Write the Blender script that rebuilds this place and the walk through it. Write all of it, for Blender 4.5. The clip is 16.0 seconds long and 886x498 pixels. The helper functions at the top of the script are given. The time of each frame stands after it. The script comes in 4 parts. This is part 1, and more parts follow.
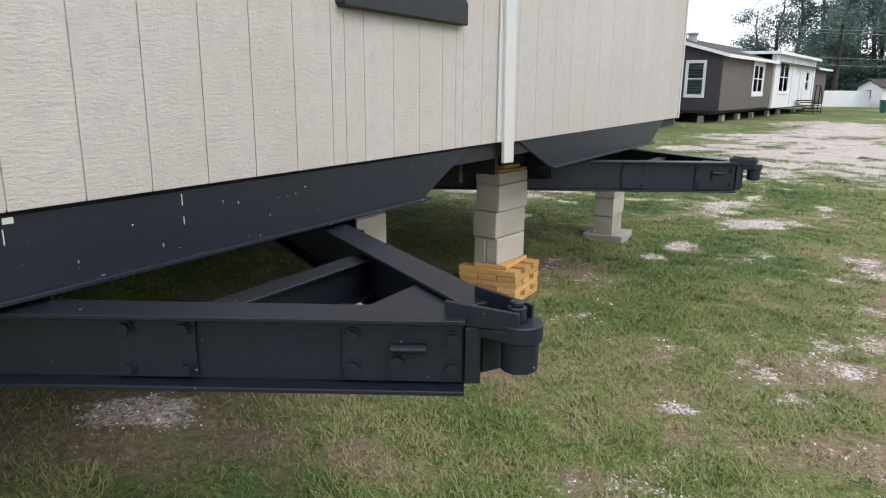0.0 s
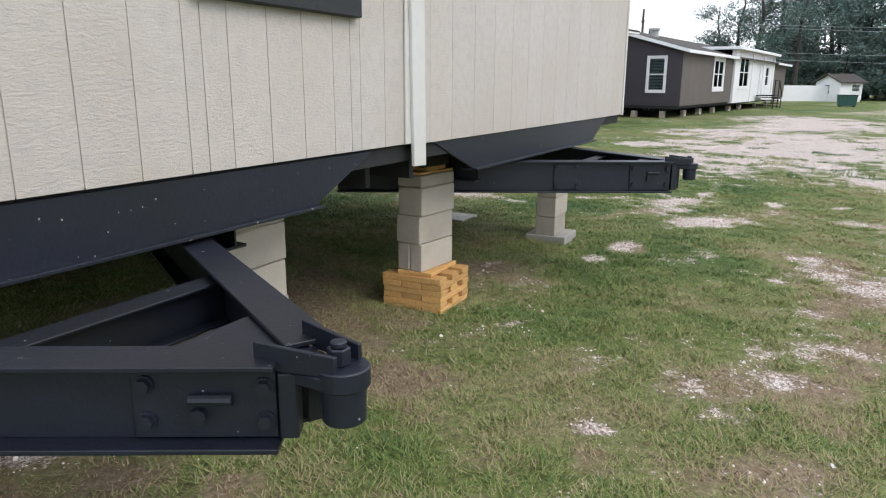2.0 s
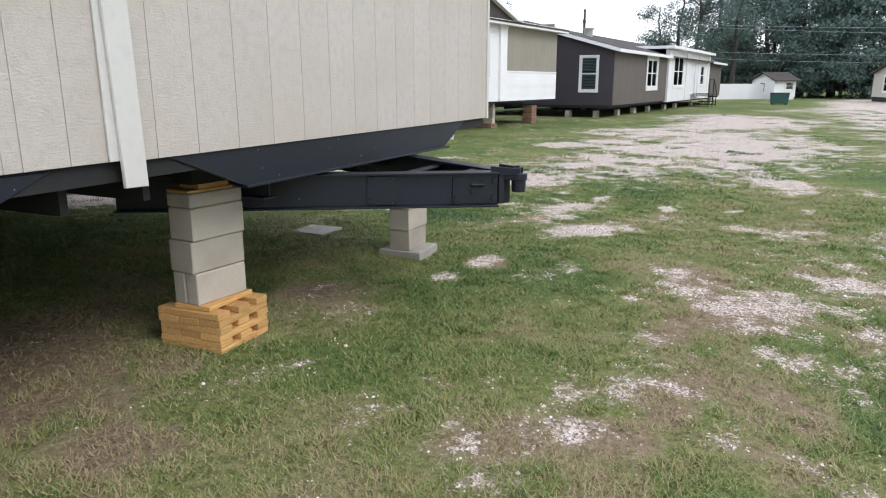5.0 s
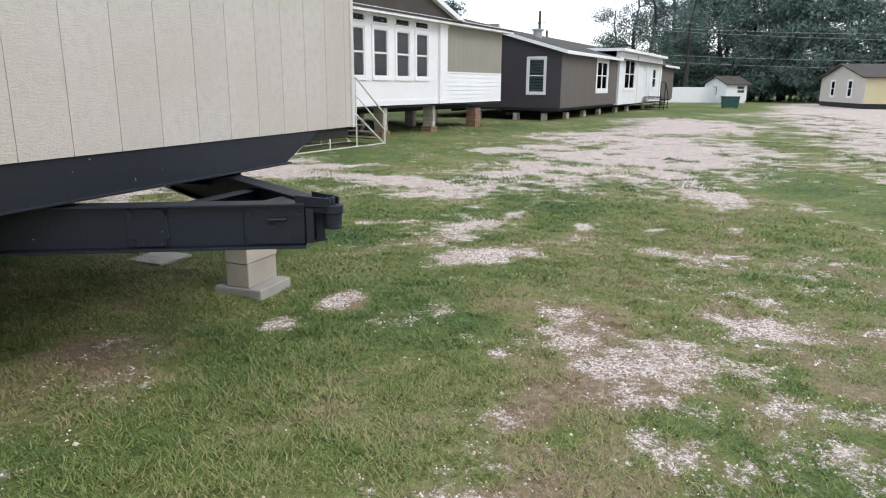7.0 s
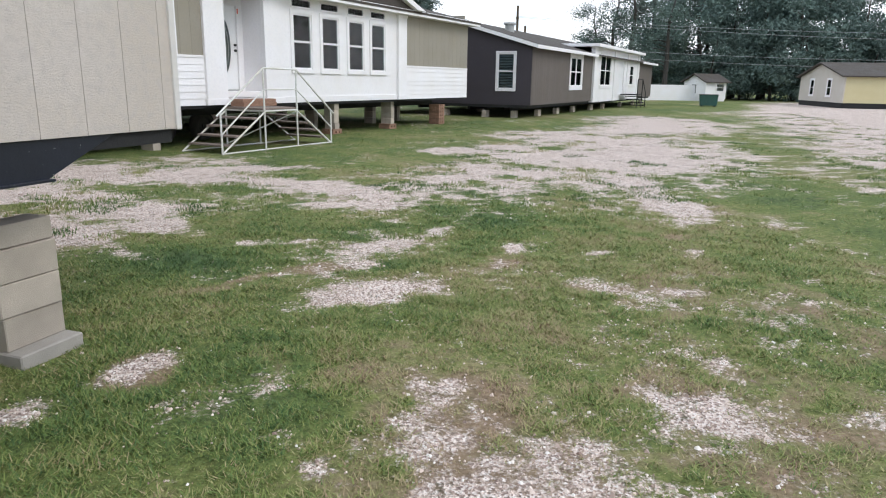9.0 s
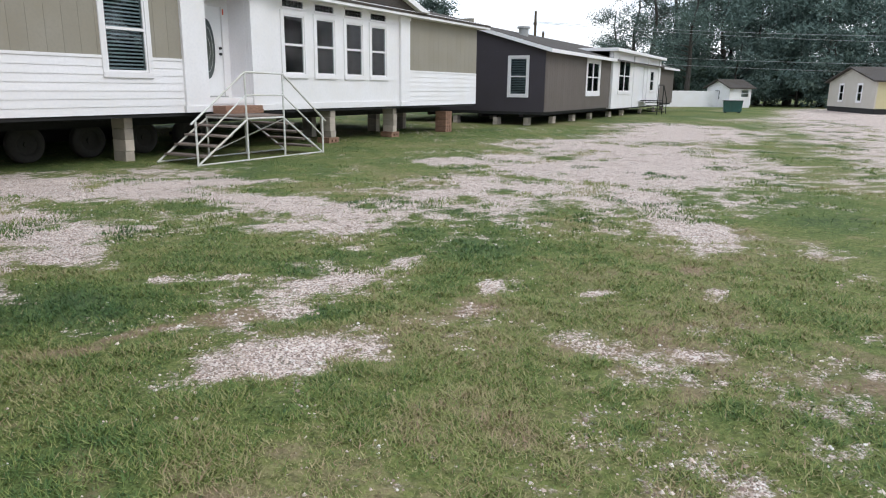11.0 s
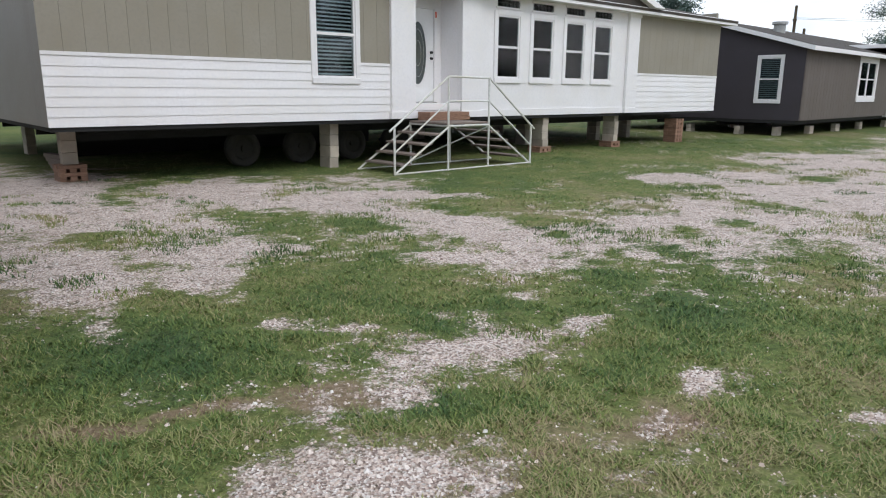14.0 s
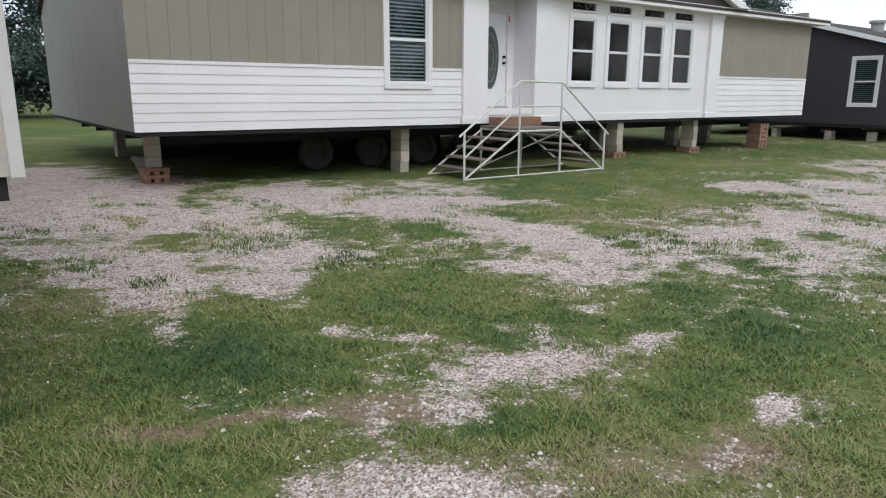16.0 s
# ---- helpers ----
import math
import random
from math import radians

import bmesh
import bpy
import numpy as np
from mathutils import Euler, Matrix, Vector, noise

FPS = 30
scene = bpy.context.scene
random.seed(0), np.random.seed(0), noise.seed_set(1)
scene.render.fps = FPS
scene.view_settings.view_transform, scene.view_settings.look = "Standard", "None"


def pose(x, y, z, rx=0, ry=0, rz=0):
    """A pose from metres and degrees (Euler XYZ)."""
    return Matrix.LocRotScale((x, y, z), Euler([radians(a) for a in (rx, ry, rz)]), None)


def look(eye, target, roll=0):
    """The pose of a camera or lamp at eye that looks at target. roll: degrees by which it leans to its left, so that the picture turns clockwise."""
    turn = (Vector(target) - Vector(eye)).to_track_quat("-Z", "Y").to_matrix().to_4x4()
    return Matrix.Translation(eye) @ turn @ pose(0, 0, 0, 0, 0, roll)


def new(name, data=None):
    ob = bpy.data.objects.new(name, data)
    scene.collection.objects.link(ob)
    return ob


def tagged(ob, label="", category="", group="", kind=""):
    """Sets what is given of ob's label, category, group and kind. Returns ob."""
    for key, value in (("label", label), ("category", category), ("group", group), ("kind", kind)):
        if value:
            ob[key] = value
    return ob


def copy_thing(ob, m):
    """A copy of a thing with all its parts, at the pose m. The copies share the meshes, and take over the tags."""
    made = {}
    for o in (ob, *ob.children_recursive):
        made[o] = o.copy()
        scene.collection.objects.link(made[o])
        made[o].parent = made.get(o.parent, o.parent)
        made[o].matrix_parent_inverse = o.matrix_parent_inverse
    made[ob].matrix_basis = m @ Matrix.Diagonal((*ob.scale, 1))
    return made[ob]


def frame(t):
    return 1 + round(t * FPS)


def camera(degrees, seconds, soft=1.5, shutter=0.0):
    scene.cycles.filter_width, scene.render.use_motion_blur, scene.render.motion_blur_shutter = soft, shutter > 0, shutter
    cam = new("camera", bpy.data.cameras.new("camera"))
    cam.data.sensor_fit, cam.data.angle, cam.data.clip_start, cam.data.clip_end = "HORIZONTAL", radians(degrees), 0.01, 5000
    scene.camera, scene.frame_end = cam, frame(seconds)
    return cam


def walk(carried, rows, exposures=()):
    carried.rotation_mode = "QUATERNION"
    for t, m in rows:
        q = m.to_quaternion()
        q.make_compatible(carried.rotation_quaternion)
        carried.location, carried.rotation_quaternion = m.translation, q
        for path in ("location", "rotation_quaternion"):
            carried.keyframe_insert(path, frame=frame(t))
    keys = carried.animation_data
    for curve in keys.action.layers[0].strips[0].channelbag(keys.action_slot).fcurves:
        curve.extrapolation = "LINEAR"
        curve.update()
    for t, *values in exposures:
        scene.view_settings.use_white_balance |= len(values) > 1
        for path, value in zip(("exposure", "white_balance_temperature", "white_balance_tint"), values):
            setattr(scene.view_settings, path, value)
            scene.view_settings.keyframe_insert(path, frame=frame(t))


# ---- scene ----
cam = camera(66.2, 16.0, soft=1.1)
PATH = [
    (0, (0.042, -0.538, 1.591), (-0.016, 1.407, 1.125), 0.5),
    (0.5, (0.103, -0.549, 1.604), (0.054, 1.395, 1.14), 0.4),
    (1, (0.191, -0.541, 1.606), (0.15, 1.404, 1.141), 0.3),
    (1.5, (0.28, -0.385, 1.597), (0.261, 1.558, 1.121), 0.4),
    (2, (0.378, -0.264, 1.601), (0.403, 1.679, 1.125), 0.3),
    (2.5, (0.528, -0.229, 1.617), (0.579, 1.714, 1.146), 0.3),
    (3, (0.718, -0.214, 1.622), (0.771, 1.73, 1.155), 0.3),
    (3.5, (0.866, -0.201, 1.627), (0.921, 1.744, 1.162), 0.3),
    (4, (0.988, -0.086, 1.615), (1.05, 1.857, 1.144), 0.2),
    (4.5, (1.205, 0.154, 1.607), (1.289, 2.095, 1.13), -0.2),
    (5, (1.429, 0.301, 1.613), (1.578, 2.238, 1.139), -0.1),
    (5.2, (1.537, 0.32, 1.614), (1.711, 2.258, 1.151), -0.3),
    (7.3, (2.545, 1.502, 1.634), (2.805, 3.426, 1.156), 0.6),
    (7.5, (2.645, 1.63, 1.627), (2.908, 3.553, 1.145), 0.7),
    (8, (2.902, 1.941, 1.626), (3.192, 3.86, 1.145), 0.5),
    (8.5, (3.197, 2.25, 1.627), (3.5, 4.167, 1.146), 0.5),
    (9, (3.402, 2.597, 1.6), (3.704, 4.514, 1.118), 0.9),
    (9.2, (3.473, 2.736, 1.609), (3.775, 4.654, 1.129), 0.7),
    (11.3, (4.201, 3.989, 1.537), (4.44, 5.92, 1.075), 0.7),
    (11.5, (4.274, 4.09, 1.556), (4.505, 6.022, 1.092), 0.6),
    (12, (4.406, 4.396, 1.55), (4.442, 6.341, 1.084), 0.7),
    (12.5, (4.433, 4.683, 1.551), (4.355, 6.627, 1.087), 0.6),
    (13, (4.481, 4.945, 1.543), (4.325, 6.885, 1.082), 0.4),
    (13.5, (4.526, 5.225, 1.525), (4.19, 7.142, 1.065), 0.5),
    (14, (4.464, 5.349, 1.53), (4.066, 7.256, 1.077), 0.4),
    (14.5, (4.454, 5.425, 1.547), (4.042, 7.33, 1.099), 0.3),
    (15, (4.477, 5.477, 1.549), (4.002, 7.368, 1.103), 0.3),
    (15.5, (4.512, 5.482, 1.544), (3.938, 7.346, 1.099), 0.1),
    (16, (4.51, 5.45, 1.555), (3.908, 7.305, 1.111), 0.2),
]
walk(cam, [(t, look(e, g, r)) for t, e, g, r in PATH], [(0, 0.94), (5, 0.92), (8, 0.82), (12.5, 0.58), (16, 0.44)])

# ---- world and sun: a bright overcast day ----
world = bpy.data.worlds.new("world")
scene.world = world
world.use_nodes = True
wn, wl = world.node_tree.nodes, world.node_tree.links
sky = wn.new("ShaderNodeTexSky")
sky.sky_type, sky.sun_disc = "NISHITA", False
sky.sun_elevation, sky.sun_rotation = radians(55), radians(120)
wtc = wn.new("ShaderNodeTexCoord")
wmap = wn.new("ShaderNodeMapping")
wmap.inputs["Scale"].default_value = (2.2, 2.2, 6.0)
cloud = wn.new("ShaderNodeTexNoise")
cloud.inputs["Scale"].default_value, cloud.inputs["Detail"].default_value = 1.6, 6
cramp = wn.new("ShaderNodeValToRGB")
cramp.color_ramp.elements[0].position, cramp.color_ramp.elements[0].color = 0.38, (5.6, 6.7, 8.2, 1)
cramp.color_ramp.elements[1].position, cramp.color_ramp.elements[1].color = 0.58, (9.6, 10.0, 10.8, 1)
wmix = wn.new("ShaderNodeMixRGB")
wmix.inputs[0].default_value = 0.85
wl.new(wtc.outputs["Generated"], wmap.inputs["Vector"])
wl.new(wmap.outputs["Vector"], cloud.inputs["Vector"])
wl.new(cloud.outputs["Fac"], cramp.inputs[0])
wl.new(sky.outputs[0], wmix.inputs[1])
wl.new(cramp.outputs[0], wmix.inputs[2])
wl.new(wmix.outputs[0], wn["Background"].inputs["Color"])
wn["Background"].inputs["Strength"].default_value = 0.1
sun = new("sun", bpy.data.lights.new("sun", "SUN"))
sun.data.energy, sun.data.angle, sun.data.color = 0.7, radians(25), (1.0, 0.96, 0.9)
sun.matrix_world = look((30, -20, 40), (0, 6, 0))


# ---- materials ----
class Mat:
    """A principled material with a few node helpers."""

    def __init__(self, name, rough=0.8, metal=0.0, spec=0.5):
        self.m = bpy.data.materials.new(name)
        self.m.use_nodes = True
        self.n, self.l = self.m.node_tree.nodes, self.m.node_tree.links
        self.p = self.n["Principled BSDF"]
        self.p.inputs["Roughness"].default_value = rough
        self.p.inputs["Metallic"].default_value = metal
        self.p.inputs["Specular IOR Level"].default_value = spec

    def coords(self, scale=(1, 1, 1)):
        tc, mp = self.n.new("ShaderNodeTexCoord"), self.n.new("ShaderNodeMapping")
        mp.inputs["Scale"].default_value = scale
        self.l.new(tc.outputs["Object"], mp.inputs["Vector"])
        return mp.outputs["Vector"]

    def noise(self, scale, detail=4, stretch=(1, 1, 1), rough=0.5):
        t = self.n.new("ShaderNodeTexNoise")
        t.inputs["Scale"].default_value, t.inputs["Detail"].default_value, t.inputs["Roughness"].default_value = scale, detail, rough
        self.l.new(self.coords(stretch), t.inputs["Vector"])
        return t.outputs["Fac"]

    def ramp(self, fac, *stops):
        r = self.n.new("ShaderNodeValToRGB")
        e = r.color_ramp.elements
        while len(e) < len(stops):
            e.new(0.5)
        for x, (pos, col) in zip(e, stops):
            x.position, x.color = pos, (*col, 1)
        self.l.new(fac, r.inputs[0])
        return r.outputs[0]

    def mix(self, fac, a, b, how="MIX"):
        x = self.n.new("ShaderNodeMixRGB")
        x.blend_type = how
        for slot, v in zip(x.inputs, (fac, a, b)):
            if isinstance(v, (int, float)):
                slot.default_value = v
            elif isinstance(v, tuple):
                slot.default_value = (*v, 1)
            else:
                self.l.new(v, slot)
        return x.outputs[0]

    def random(self, lo, hi):
        o, r = self.n.new("ShaderNodeObjectInfo"), self.n.new("ShaderNodeMapRange")
        r.inputs["To Min"].default_value, r.inputs["To Max"].default_value = lo, hi
        self.l.new(o.outputs["Random"], r.inputs["Value"])
        return r.outputs[0]

    def color(self, c):
        if isinstance(c, tuple):
            self.p.inputs["Base Color"].default_value = (*c, 1)
        else:
            self.l.new(c, self.p.inputs["Base Color"])

    def bump(self, fac, strength=0.3, dist=0.01):
        b = self.n.new("ShaderNodeBump")
        b.inputs["Strength"].default_value, b.inputs["Distance"].default_value = strength, dist
        self.l.new(fac, b.inputs["Height"])
        self.l.new(b.outputs[0], self.p.inputs["Normal"])


def painted(name, col, dirt=0.12, rough=0.55, grain=(3, 3, 30), depth=0.004, strength=0.4, vary=0.05, speck=None):
    """Paint over wood grain or metal, with soft dirt and a little wear."""
    m = Mat(name, rough)
    dark = tuple(c * (1 - dirt) for c in col)
    warm = (col[0] * (1 - dirt * 0.6), col[1] * (1 - dirt * 0.8), col[2] * (1 - dirt * 1.3))
    c = m.ramp(m.noise(1.3, 5), (0.3, warm), (0.65, col))
    c = m.mix(m.ramp(m.noise(18, 6), (0.45, (0, 0, 0)), (0.75, (1, 1, 1))), c, dark)
    g = m.n.new("ShaderNodeCombineColor")
    v = m.random(1 - vary, 1 + vary * 0.5)
    for i in range(3):
        m.l.new(v, g.inputs[i])
    c = m.mix(1.0, c, g.outputs[0], "MULTIPLY")
    if speck:
        c = m.mix(m.ramp(m.noise(38, 2), (0.735, (0, 0, 0)), (0.765, (1, 1, 1))), c, speck)
    m.color(c)
    m.bump(m.noise(14, 7, grain, 0.65), strength, depth)
    return m.m


beige_siding = painted("beige_siding", (0.575, 0.515, 0.475), 0.14, 0.5, (3.0, 3.0, 6.5), 0.010, 0.6, 0.03)
white_paint = painted("white_paint", (0.84, 0.825, 0.84), 0.07, 0.5, (2, 2, 14), 0.003, 0.3, 0.03)
trim_white = painted("trim_white", (0.66, 0.635, 0.615), 0.10, 0.5, (8, 8, 1.2), 0.003, 0.4, 0.03)
tan_siding = painted("tan_siding", (0.30, 0.275, 0.225), 0.10, 0.7, (14, 14, 1.5), 0.004, 0.4, 0.04)
grey_siding = painted("grey_siding", (0.31, 0.295, 0.27), 0.10, 0.7, (14, 14, 1.5), 0.004, 0.4, 0.04)
# dark house: plum end wall, less than half as bright as the taupe long side
plum_end_siding = painted("plum_end_siding", (0.052, 0.044, 0.055), 0.12, 0.7, (14, 14, 1.5), 0.004, 0.4, 0.05)
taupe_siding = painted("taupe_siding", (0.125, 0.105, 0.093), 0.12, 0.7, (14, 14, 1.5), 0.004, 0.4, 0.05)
cream_siding = painted("cream_siding", (0.55, 0.51, 0.46), 0.10, 0.7, (14, 14, 2), 0.004, 0.3)
yellow_siding = painted("yellow_siding", (0.62, 0.55, 0.33), 0.10, 0.7, (14, 14, 2), 0.004, 0.3)
window_black = painted("window_black", (0.022, 0.023, 0.027), 0.3, 0.65, (3, 3, 14), 0.005, 0.5)
steel_paint = painted("steel_paint", (0.0105, 0.0135, 0.0265), 0.35, 0.45, (5, 5, 5), 0.004, 0.35, 0.08, (0.30, 0.30, 0.30))
rail_paint = painted("rail_paint", (0.72, 0.72, 0.70), 0.25, 0.45, (6, 6, 6), 0.002, 0.3)
roof_shingle = painted("roof_shingle", (0.075, 0.066, 0.062), 0.4, 0.95, (10, 10, 10), 0.01, 0.8)
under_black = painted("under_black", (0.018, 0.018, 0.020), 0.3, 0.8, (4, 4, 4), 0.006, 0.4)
# room linings: the dimness of the rooms is put into this near-black colour
shaded_interior = painted("shaded_interior", (0.06, 0.058, 0.056), 0.1, 0.9)
blind_white = painted("blind_white", (0.36, 0.42, 0.44), 0.08, 0.5)
door_white = painted("door_white", (0.82, 0.82, 0.83), 0.05, 0.4, (8, 8, 1), 0.001, 0.2)
dumpster_green = painted("dumpster_green", (0.02, 0.09, 0.075), 0.3, 0.5, (5, 5, 5))
tyre_rubber = painted("tyre_rubber", (0.055, 0.052, 0.048), 0.3, 0.9, (20, 20, 20))
metal_vent = painted("metal_vent", (0.42, 0.44, 0.46), 0.3, 0.35)
pole_wood = painted("pole_wood", (0.10, 0.075, 0.055), 0.3, 0.9, (20, 20, 1.5))
cable_grey = painted("cable_grey", (0.34, 0.36, 0.38), 0.2, 0.6)
orange_tag = painted("orange_tag", (0.75, 0.12, 0.06), 0.1, 0.6)


def concrete(name, col):
    m = Mat(name, 0.92)
    c = m.ramp(m.noise(5, 6), (0.3, tuple(v * 0.72 for v in col)), (0.7, col))
    c = m.mix(m.ramp(m.noise(120, 3), (0.4, (0, 0, 0)), (0.7, (1, 1, 1))), c, tuple(v * 0.8 for v in col))
    g = m.n.new("ShaderNodeCombineColor")
    v = m.random(0.74, 1.08)
    for i in range(3):
        m.l.new(v, g.inputs[i])
    m.color(m.mix(1.0, c, g.outputs[0], "MULTIPLY"))
    m.bump(m.noise(160, 6), 0.5, 0.006)
    return m.m


block_grey = concrete("block_grey", (0.59, 0.515, 0.43))
pad_grey = concrete("pad_grey", (0.52, 0.48, 0.43))


def lumber(name, light, dark):
    m = Mat(name, 0.75)
    c = m.ramp(m.noise(9, 8, (1.2, 14, 14), 0.6), (0.3, dark), (0.62, light))
    g = m.n.new("ShaderNodeCombineColor")
    v = m.random(0.75, 1.1)
    for i in range(3):
        m.l.new(v, g.inputs[i])
    m.color(m.mix(1.0, c, g.outputs[0], "MULTIPLY"))
    m.bump(m.noise(9, 8, (1.2, 14, 14), 0.6), 0.3, 0.003)
    return m.m


pine = lumber("pine", (0.70, 0.42, 0.16), (0.50, 0.24, 0.07))
red_lumber = lumber("red_lumber", (0.36, 0.21, 0.14), (0.19, 0.10, 0.065))
grey_lumber = lumber("grey_lumber", (0.27, 0.21, 0.18), (0.15, 0.12, 0.10))

glass = bpy.data.materials.new("window_glass")
glass.use_nodes = True
gn, gl = glass.node_tree.nodes, glass.node_tree.links
gtr, ggl, gmx, gfr = gn.new("ShaderNodeBsdfTransparent"), gn.new("ShaderNodeBsdfGlossy"), gn.new("ShaderNodeMixShader"), gn.new("ShaderNodeFresnel")
gtr.inputs[0].default_value = (0.80, 0.86, 0.88, 1)
ggl.inputs["Roughness"].default_value = 0.02
gfr.inputs["IOR"].default_value = 1.45
gl.new(gfr.outputs[0], gmx.inputs[0]), gl.new(gtr.outputs[0], gmx.inputs[1]), gl.new(ggl.outputs[0], gmx.inputs[2])
gl.new(gmx.outputs[0], gn["Material Output"].inputs["Surface"])


# ---- mesh helpers ----
def add_box(bm, x0, x1, y0, y1, z0, z1):
    vs = [bm.verts.new((x, y, z)) for z in (z0, z1) for x, y in ((x0, y0), (x1, y0), (x1, y1), (x0, y1))]
    for f in ((3, 2, 1, 0), (4, 5, 6, 7), (0, 1, 5, 4), (1, 2, 6, 5), (2, 3, 7, 6), (3, 0, 4, 7)):
        bm.faces.new([vs[i] for i in f])


def add_tube(bm, a, b, r, n=10, r2=None):
    a, b = Vector(a), Vector(b)
    q = (b - a).to_track_quat("Z", "Y")
    r2 = r if r2 is None else r2
    rings = [[bm.verts.new(p + q @ Vector((rr * math.cos(2 * math.pi * i / n), rr * math.sin(2 * math.pi * i / n), 0))) for i in range(n)] for p, rr in ((a, r), (b, r2))]
    for i in range(n):
        bm.faces.new((rings[0][i], rings[0][(i + 1) % n], rings[1][(i + 1) % n], rings[1][i]))
    bm.faces.new(rings[0][::-1]), bm.faces.new(rings[1])


def add_prism(bm, outline, y0, y1):
    """An outline of (x, z) drawn along y."""
    a = [bm.verts.new((x, y0, z)) for x, z in outline]
    b = [bm.verts.new((x, y1, z)) for x, z in outline]
    n = len(outline)
    bm.faces.new(a), bm.faces.new(b[::-1])
    for i in range(n):
        bm.faces.new((a[(i + 1) % n], a[i], b[i], b[(i + 1) % n]))


def finish(name, bm, mat, parent=None, bevel=0.0, m=None, smooth=False):
    if bevel:
        bmesh.ops.bevel(bm, geom=list(bm.edges), offset=bevel, segments=1, affect="EDGES", clamp_overlap=True)
    bmesh.ops.recalc_face_normals(bm, faces=bm.faces)
    me = bpy.data.meshes.new(name)
    bm.to_mesh(me)
    bm.free()
    for f in me.polygons:
        f.use_smooth = smooth
    me.materials.append(mat)
    ob = new(name, me)
    if parent is not None:
        ob.parent = parent
    if m is not None:
        ob.matrix_basis = m
    return ob


def boxes(name, items, mat, parent=None, bevel=0.0, m=None):
    bm = bmesh.new()
    for b in items:
        add_box(bm, *b)
    return finish(name, bm, mat, parent, bevel, m)


def tubes(name, items, mat, parent=None, m=None, n=8):
    bm = bmesh.new()
    for a, b, r in items:
        add_tube(bm, a, b, r, n)
    return finish(name, bm, mat, parent, m=m)


def prism(name, outline, y0, y1, mat, parent=None, m=None, bevel=0.0):
    bm = bmesh.new()
    add_prism(bm, outline, y0, y1)
    return finish(name, bm, mat, parent, bevel, m)


def empty(name, m, parent=None):
    ob = new(name)
    ob.matrix_basis = m
    if parent is not None:
        ob.parent = parent
    return ob


def wall_rects(u0, u1, z0, z1, holes):
    """The rectangles left of a wall when the holes (u0, u1, z0, z1) are cut out."""
    cuts = sorted({u0, u1, *(h[0] for h in holes), *(h[1] for h in holes)})
    out = []
    for a, b in zip(cuts, cuts[1:]):
        if a < u0 or b > u1:
            continue
        z = z0
        for h in sorted((h for h in holes if h[0] <= a and h[1] >= b), key=lambda h: h[2]):
            if h[2] > z:
                out.append((a, b, z, h[2]))
            z = max(z, h[3])
        if z < z1:
            out.append((a, b, z, z1))
    return out


def clip_holes(a, b, z0, z1, holes):
    return wall_rects(a, b, z0, z1, [(max(h[0], a), min(h[1], b), max(h[2], z0), min(h[3], z1)) for h in holes if h[0] < b and h[1] > a and h[2] < z1 and h[3] > z0])


def window_unit(parent, u0, u1, z0, z1, y, frame_mat, casing=0.09, blinds=True, grid=False, transom=None, proud=0.03):
    """A sash window in a wall whose face is at y and looks to -y."""
    w = empty("window", Matrix(), parent)
    fr = [(u0 - casing, u0, y - proud, y + 0.02, z0 - casing, z1 + casing), (u1, u1 + casing, y - proud, y + 0.02, z0 - casing, z1 + casing),
          (u0, u1, y - proud, y + 0.02, z1, z1 + casing)]
    boxes("casing", fr, frame_mat, w, 0.004)
    boxes("sill", [(u0 - casing * 0.9, u1 + casing * 0.9, y - proud - 0.015, y + 0.02, z0 - casing * 1.1, z0 - 0.002)], frame_mat, w, 0.005)
    s, zm = 0.038, (z0 + z1) / 2
    boxes("sash", [(u0, u0 + s, y - 0.008, y + 0.04, z0, z1), (u1 - s, u1, y - 0.008, y + 0.04, z0, z1), (u0 + s, u1 - s, y - 0.008, y + 0.04, z1 - s, z1),
                   (u0 + s, u1 - s, y - 0.008, y + 0.04, z0, z0 + s), (u0 + s, u1 - s, y - 0.012, y + 0.04, zm - s * 0.7, zm + s * 0.7)], white_paint, w, 0.003)
    if grid:
        um = (u0 + u1) / 2
        boxes("muntin", [(um - 0.06, um + 0.06, y - 0.004, y + 0.03, z0 + s, zm - s * 0.7), (um - 0.06, um + 0.06, y - 0.004, y + 0.03, zm + s * 0.7, z1 - s)], white_paint, w)
    pane = boxes("pane", [(u0 + s, u1 - s, y + 0.014, y + 0.02, z0 + s, z1 - s)], glass, w)
    pane.visible_shadow = False
    if blinds:
        bm = bmesh.new()
        n = int((z1 - z0) / 0.07)
        for i in range(n):
            z = z0 + s + (i + 0.5) * (z1 - z0 - 2 * s) / n
            vs = [bm.verts.new(p) for p in ((u0 + s, y + 0.045, z - 0.016), (u1 - s, y + 0.045, z - 0.016), (u1 - s, y + 0.065, z + 0.016), (u0 + s, y + 0.065, z + 0.016))]
            bm.faces.new(vs)
        b = finish("blind", bm, blind_white, w)
        tagged(b, kind="stuff")
    return w


# ---- ground ----
def lattice(i, j, seed):
    """A fixed random number from -1 to 1 for each whole place of a lattice."""
    h = (i * 374761393 + j * 668265263 + seed * 974634221) & 0xFFFFFFFF
    h = ((h ^ (h >> 13)) * 1274126177) & 0xFFFFFFFF
    return ((h ^ (h >> 16)) & 0xFFFF) / 32767.5 - 1


